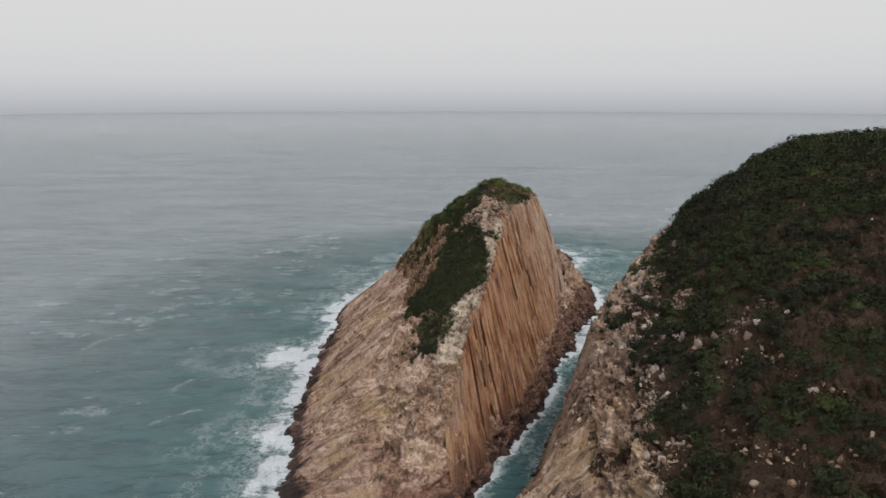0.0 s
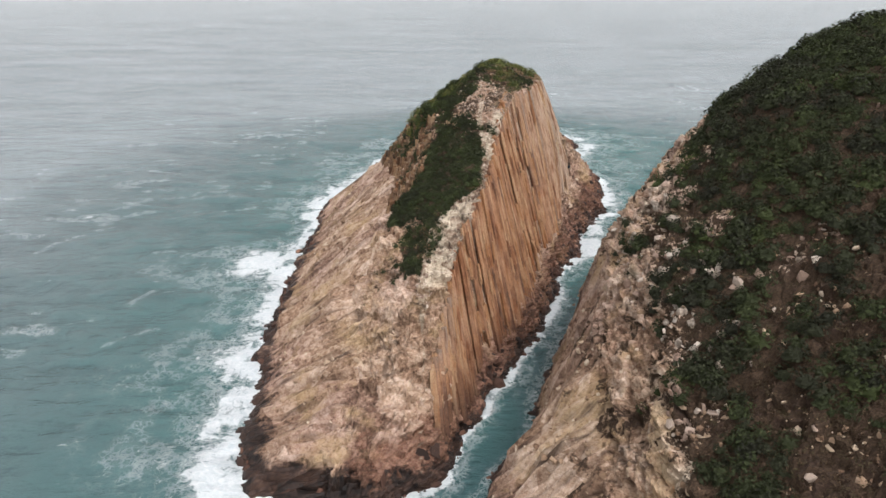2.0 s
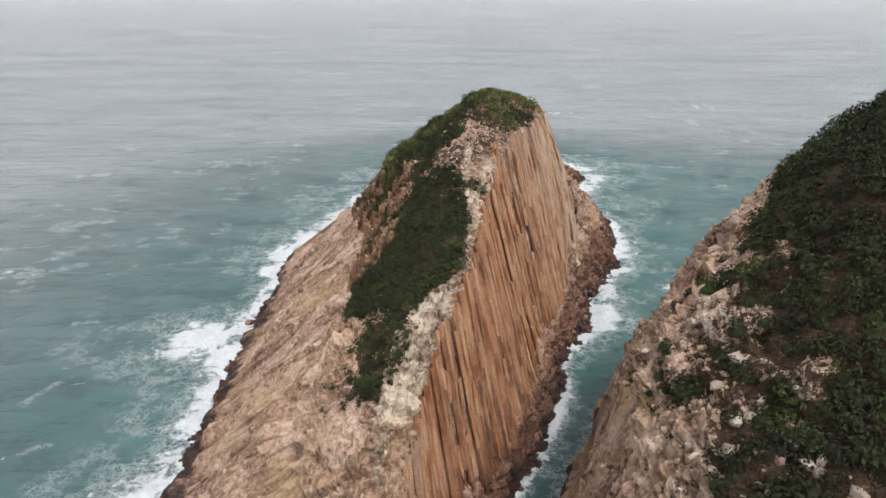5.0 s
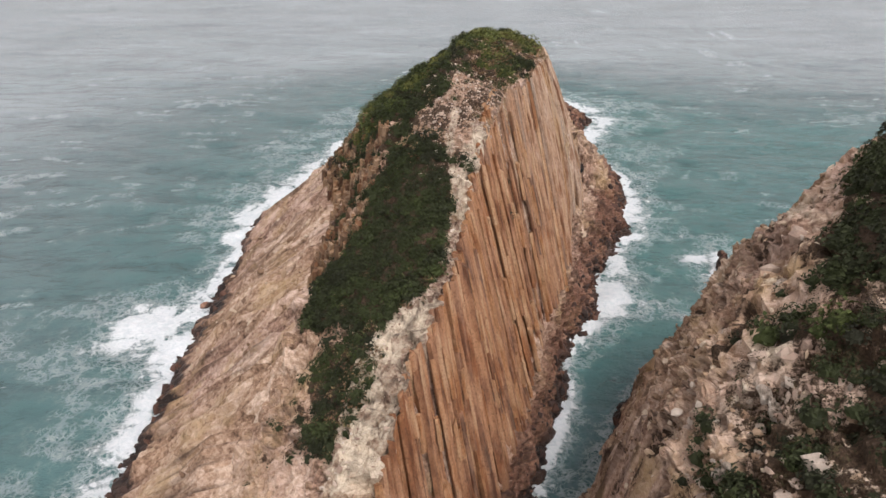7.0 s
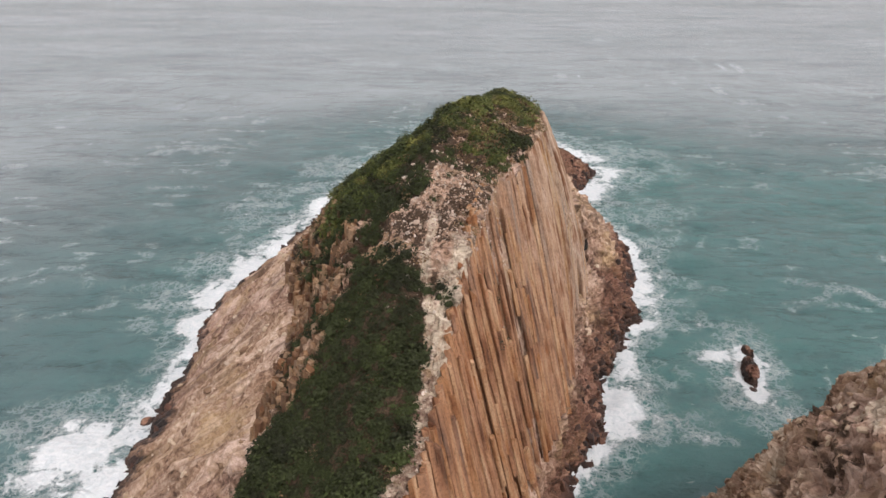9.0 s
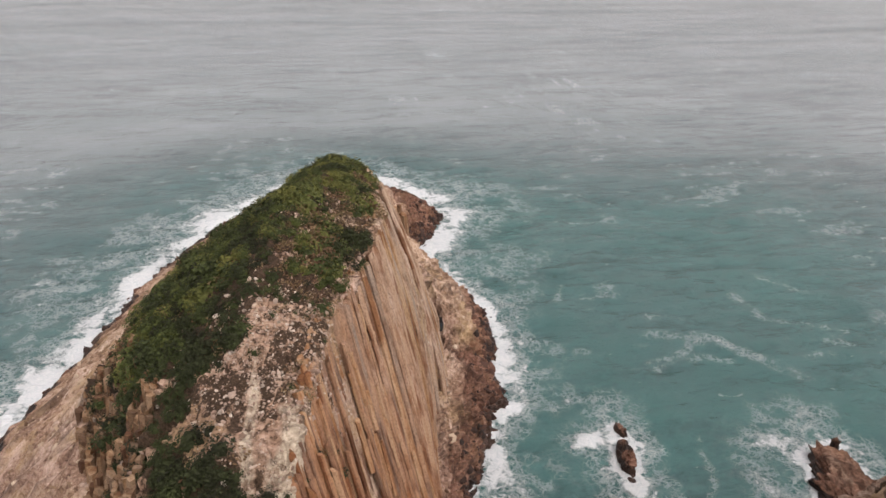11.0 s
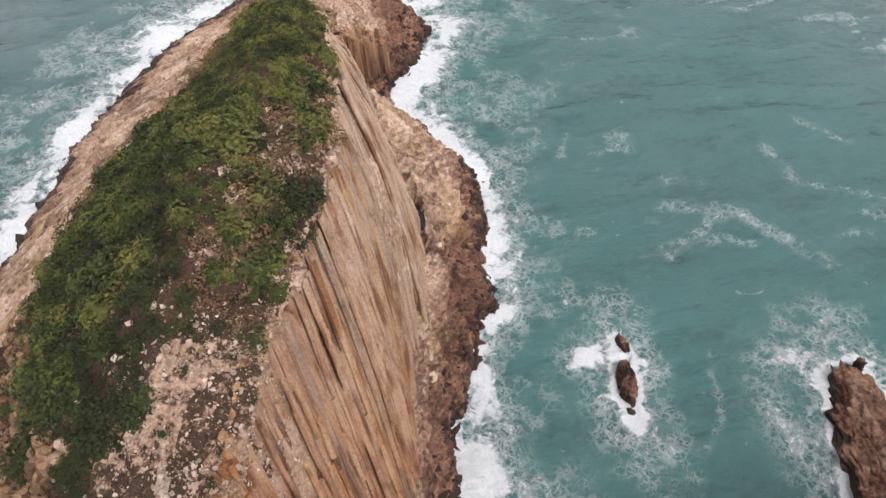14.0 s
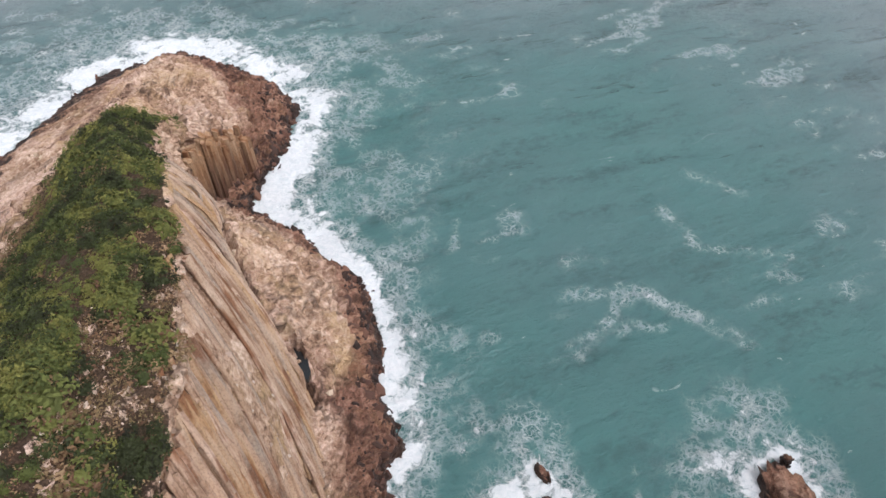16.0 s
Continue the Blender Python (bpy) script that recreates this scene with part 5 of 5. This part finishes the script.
v, f, t = scatter_mesh(wide_pts - np.array([0, 0, 0.4]), np.stack([big, big * 0.8], 1), np.clip(0.12 + 0.4 * fbm(wide_pts, 14, 3, 96) + rng.normal(0, 0.1, len(wide_pts)), 0, 1), tufts, rng)
tagged(new("hilltop_scrub", mesh_of("hilltop_scrub", v, f, LEAF, {"tint": t}, False)), "dark scrub over the headland's broad top", "scrub", kind="stuff")
dp, _ = hpick(int(harea * 0.6), rng)
dp = dp[(dp[:, 0] < 100) & (dp[:, 1] > 98) & (dp[:, 2] > 8)]
meadow = np.maximum(headland_open(dp) * smoothstep(0, 4, dp[:, 0] - np.interp(dp[:, 1], SCRUB_Y, SCRUB_X)), 0.8 * smoothstep(0, 3, dp[:, 0] - table(HY, LIP_X, dp[:, 1])) * smoothstep(118, 126, dp[:, 1]) * (1 - smoothstep(168, 184, dp[:, 1])))
dp = dp[rng.uniform(0, 1, len(dp)) < meadow * (1 - 0.8 * headland_bare(dp))]
size = rng.uniform(0.6, 1.2, len(dp))
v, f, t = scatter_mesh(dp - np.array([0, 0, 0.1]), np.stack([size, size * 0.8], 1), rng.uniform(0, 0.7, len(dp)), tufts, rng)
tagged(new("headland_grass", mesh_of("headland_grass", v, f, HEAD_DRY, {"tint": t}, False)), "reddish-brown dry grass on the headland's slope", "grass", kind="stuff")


def boulder_mesh(seed):
    bm = bmesh.new()
    bmesh.ops.create_icosphere(bm, subdivisions=2, radius=1.0)
    v = np.array([w.co[:] for w in bm.verts])
    f = np.array([[w.index for w in face.verts] for face in bm.faces])
    bm.free()
    val, _ = blocks(v * 1.3 + seed * 7, 0.8, seed)
    v = np.sign(v) * np.abs(v) ** 0.7
    v = v * (1 + 0.25 * vnoise(v + seed * 3, 0.8, seed) + 0.26 * val)[:, None]
    return mesh_of("boulder", v, f, BOULDER, None, False)


boulder_meshes = [boulder_mesh(200 + k) for k in range(10)]


def strew(name, pts, lo, hi, label, category, group):
    for q in pts:
        s = lo + (hi - lo) * rng.uniform(0, 1) ** 2.2
        ob = tagged(new(name, boulder_meshes[int(rng.integers(0, 10))]), label, category, group)
        ob.matrix_world = pose(q[0], q[1], q[2] - 0.25 * s, rng.uniform(-25, 25), rng.uniform(-25, 25), rng.uniform(0, 360)) @ Matrix.Diagonal((s * rng.uniform(0.6, 1.0), s * rng.uniform(0.5, 1.0), s * rng.uniform(0.5, 1.4), 1))


def rubble(name, pts, lo, hi, label, stone=None, sink=0.0):
    """Many small stones joined: too small and too many to pick apart."""
    bm = bmesh.new()
    bmesh.ops.create_icosphere(bm, subdivisions=1, radius=1.0)
    base = np.array([w.co[:] for w in bm.verts])
    f = np.array([[w.index for w in face.verts] for face in bm.faces])
    bm.free()
    n = len(pts)
    v = np.repeat(base[None], n, 0) * rng.uniform(0.55, 1.35, (n, len(base), 1))
    sz = (lo + (hi - lo) * rng.uniform(0, 1, (n, 1, 1)) ** 2.5) * rng.uniform(0.35, 1.5, (n, 1, 3))
    v = v * sz
    lean = rng.uniform(0, 2 * np.pi, (n, 1))
    v[..., 1], v[..., 2] = v[..., 1] * np.cos(lean) - v[..., 2] * np.sin(lean), v[..., 1] * np.sin(lean) + v[..., 2] * np.cos(lean)
    spin = rng.uniform(0, 2 * np.pi, (n, 1))
    v[..., 0], v[..., 1] = v[..., 0] * np.cos(spin) - v[..., 1] * np.sin(spin), v[..., 0] * np.sin(spin) + v[..., 1] * np.cos(spin)
    v = v + pts[:, None, :] - np.array([0, 0, sink]) * sz.mean(2, keepdims=True)
    f = (f[None] + (np.arange(n) * len(base))[:, None, None]).reshape(-1, 3)
    return tagged(new(name, mesh_of(name, v.reshape(-1, 3), f, stone or RUBBLE, None, False)), label, "rubble", kind="stuff")


pts, nrm = hpick(60000, rng)
d = pts[:, 0] - table(HY, LIP_X, pts[:, 1])
w = smoothstep(-5, 0, d) * (1 - smoothstep(5, 10, d)) * smoothstep(114, 124, pts[:, 1]) * (1 - smoothstep(176, 196, pts[:, 1])) * (0.05 + 2.2 * smoothstep(0.06, 0.22, fbm(pts, 5, 3, 97)))
w += 0.012 * (d > 3) * (pts[:, 0] < 90) * (pts[:, 1] > 95) * (pts[:, 1] < 158) + 0.5 * headland_bare(pts) * smoothstep(0.0, 0.2, fbm(pts, 4, 2, 78))
rubble("rubble", pts[rng.uniform(0, 1, len(pts)) < w], 0.16, 0.95, "pale broken rock strewn between the headland's scrub")
pts, nrm = pick(90000, rng)
e = pts[:, 0] - table(ST, EDGE_X, pts[:, 1])
w = 0.6 * zone(pts, 8, 24, 244, 266, 3) + 0.2 * zone(pts, 9, 17, 230, 246, 2) + 0.3 * (e > -2.6) * (e < -0.3) * (pts[:, 1] > 176) * (pts[:, 1] < 246) + 0.06 * zone(pts, 10, 36, 264, 300, 3) + 0.12 * brown_slope(pts) + 0.08 * zone(pts, -12, 6, 246, 290) + 0.8 * (np.abs(pts[:, 0] - trail_line(pts[:, 1])) < trail_half(pts[:, 1])) * (pts[:, 1] > 172) * (pts[:, 1] < 250)
w *= (pts[:, 2] > 20)
near_pick, _ = height_picker(sheet[190:290, 120:192])
fine_pts, _ = near_pick(15000, rng)
fw = zone(fine_pts, 8, 26, 244, 268, 3) * smoothstep(-0.35, 0.1, fbm(fine_pts, 5, 3, 29)) * (1 - stack_green(fine_pts)) + 0.3 * zone(fine_pts, 9, 18, 230, 246, 2) + 0.06 * brown_slope(fine_pts)
rubble("gravel", fine_pts[rng.uniform(0, 1, len(fine_pts)) < fw], 0.06, 0.22, "small pink and cream stones of the summit's scree")
rubble("scree", pts[rng.uniform(0, 1, len(pts)) < w], 0.10, 0.42, "pale pink and cream stones along the stack's ridge")

pts, nrm = hpick(60000, rng)
d = pts[:, 0] - table(HY, LIP_X, pts[:, 1])
w = smoothstep(-4, 0, d) * (1 - smoothstep(5, 11, d)) * smoothstep(120, 126, pts[:, 1]) * (1 - smoothstep(172, 190, pts[:, 1])) * smoothstep(0.0, 0.35, fbm(pts, 8, 3, 97))
w = w * smoothstep(0.0, 0.25, fbm(pts, 3.5, 2, 79)) * 1.6 + 0.35 * headland_bare(pts) * smoothstep(0.1, 0.3, fbm(pts, 4, 2, 78))
sel = pts[rng.uniform(0, 1, len(pts)) < w]
strew("boulder", sel[:290], 0.28, 0.85, "pale weathered boulder among scrub on the headland slope", "boulder", "headland boulders")
pts, nrm = pick(60000, rng)
w = zone(pts, 8, 22, 240, 264, 3) + 0.3 * zone(pts, -12, 8, 246, 285, 3) + 0.08 * zone(pts, 10, 34, 262, 300, 3)
w *= smoothstep(-0.1, 0.2, fbm(pts, 5, 3, 98)) * (pts[:, 2] > 25)
sel = pts[rng.uniform(0, 1, len(pts)) < w]
strew("stone", sel[:290], 0.1, 0.36, "pale pinkish stone on the stack's bare shoulder", "stone", "summit stones")
pts, nrm = pick(60000, rng)
w = (pts[:, 0] < table(ST, SLAB_X, pts[:, 1]) + 1) * (pts[:, 2] > 4) * (0.04 + 0.22 * smoothstep(0.0, 0.35, fbm(pts, 8, 3, 110))) + 0.06 * (pts[:, 0] > table(ST, FOOT_X, pts[:, 1]) + 1) * (pts[:, 2] > 9)
rubble("slab_debris", pts[rng.uniform(0, 1, len(pts)) < w], 0.12, 0.7, "broken tan rock fragments over the sloping slab", DEBRIS)
pts, nrm = hpick(110000, rng)
w = (headland_green(pts) < 0.3) * (pts[:, 2] > 3) * (pts[:, 1] > 100) * (pts[:, 0] < table(HY, MID_X, pts[:, 1])) * (0.2 + 0.6 * smoothstep(-0.1, 0.3, fbm(pts, 7, 3, 111)))
rubble("cliff_debris", pts[rng.uniform(0, 1, len(pts)) < w], 0.1, 0.6, "broken tan rock fragments on the headland's cliff", DEBRIS)

# ------------------------------------------------------------ broken dark rock along the waterline
SHORE = rubble_material("wet_shore_rock", (0.018, 0.012, 0.010), (0.05, 0.026, 0.018), (0.10, 0.046, 0.03), (0.17, 0.085, 0.055))
pts, nrm = pick(260000, rng)
jag = smoothstep(-0.15, 0.3, fbm(pts, 5, 3, 112))
east = pts[:, 0] > table(ST, CREST_X, pts[:, 1])
w = (pts[:, 2] > -0.9) * (pts[:, 2] < np.where(east, 6.0, 2.6) + 2.0 * fbm(pts, 6, 2, 113)) * (0.06 + 0.5 * jag) * np.where(east, np.where(pts[:, 1] < 250, 0.3, 0.7), 0.3) * (1 - smoothstep(2.0, 7.0, pts[:, 2]) * 0.8)
rubble("shore_rubble", pts[rng.uniform(0, 1, len(pts)) < w], 0.2, 1.35, "dark wet broken rock along the stack's waterline", SHORE, 0.5)
pts, nrm = hpick(120000, rng)
w = (pts[:, 2] > -0.9) * (pts[:, 2] < 2.4 + 2 * fbm(pts, 6, 2, 114)) * (pts[:, 1] > 120) * (pts[:, 0] < 110) * (0.06 + 0.5 * smoothstep(-0.15, 0.3, fbm(pts, 5, 3, 115)))
rubble("channel_rubble", pts[rng.uniform(0, 1, len(pts)) < w], 0.25, 1.4, "dark wet broken rock along the headland's waterline", SHORE, 0.5)
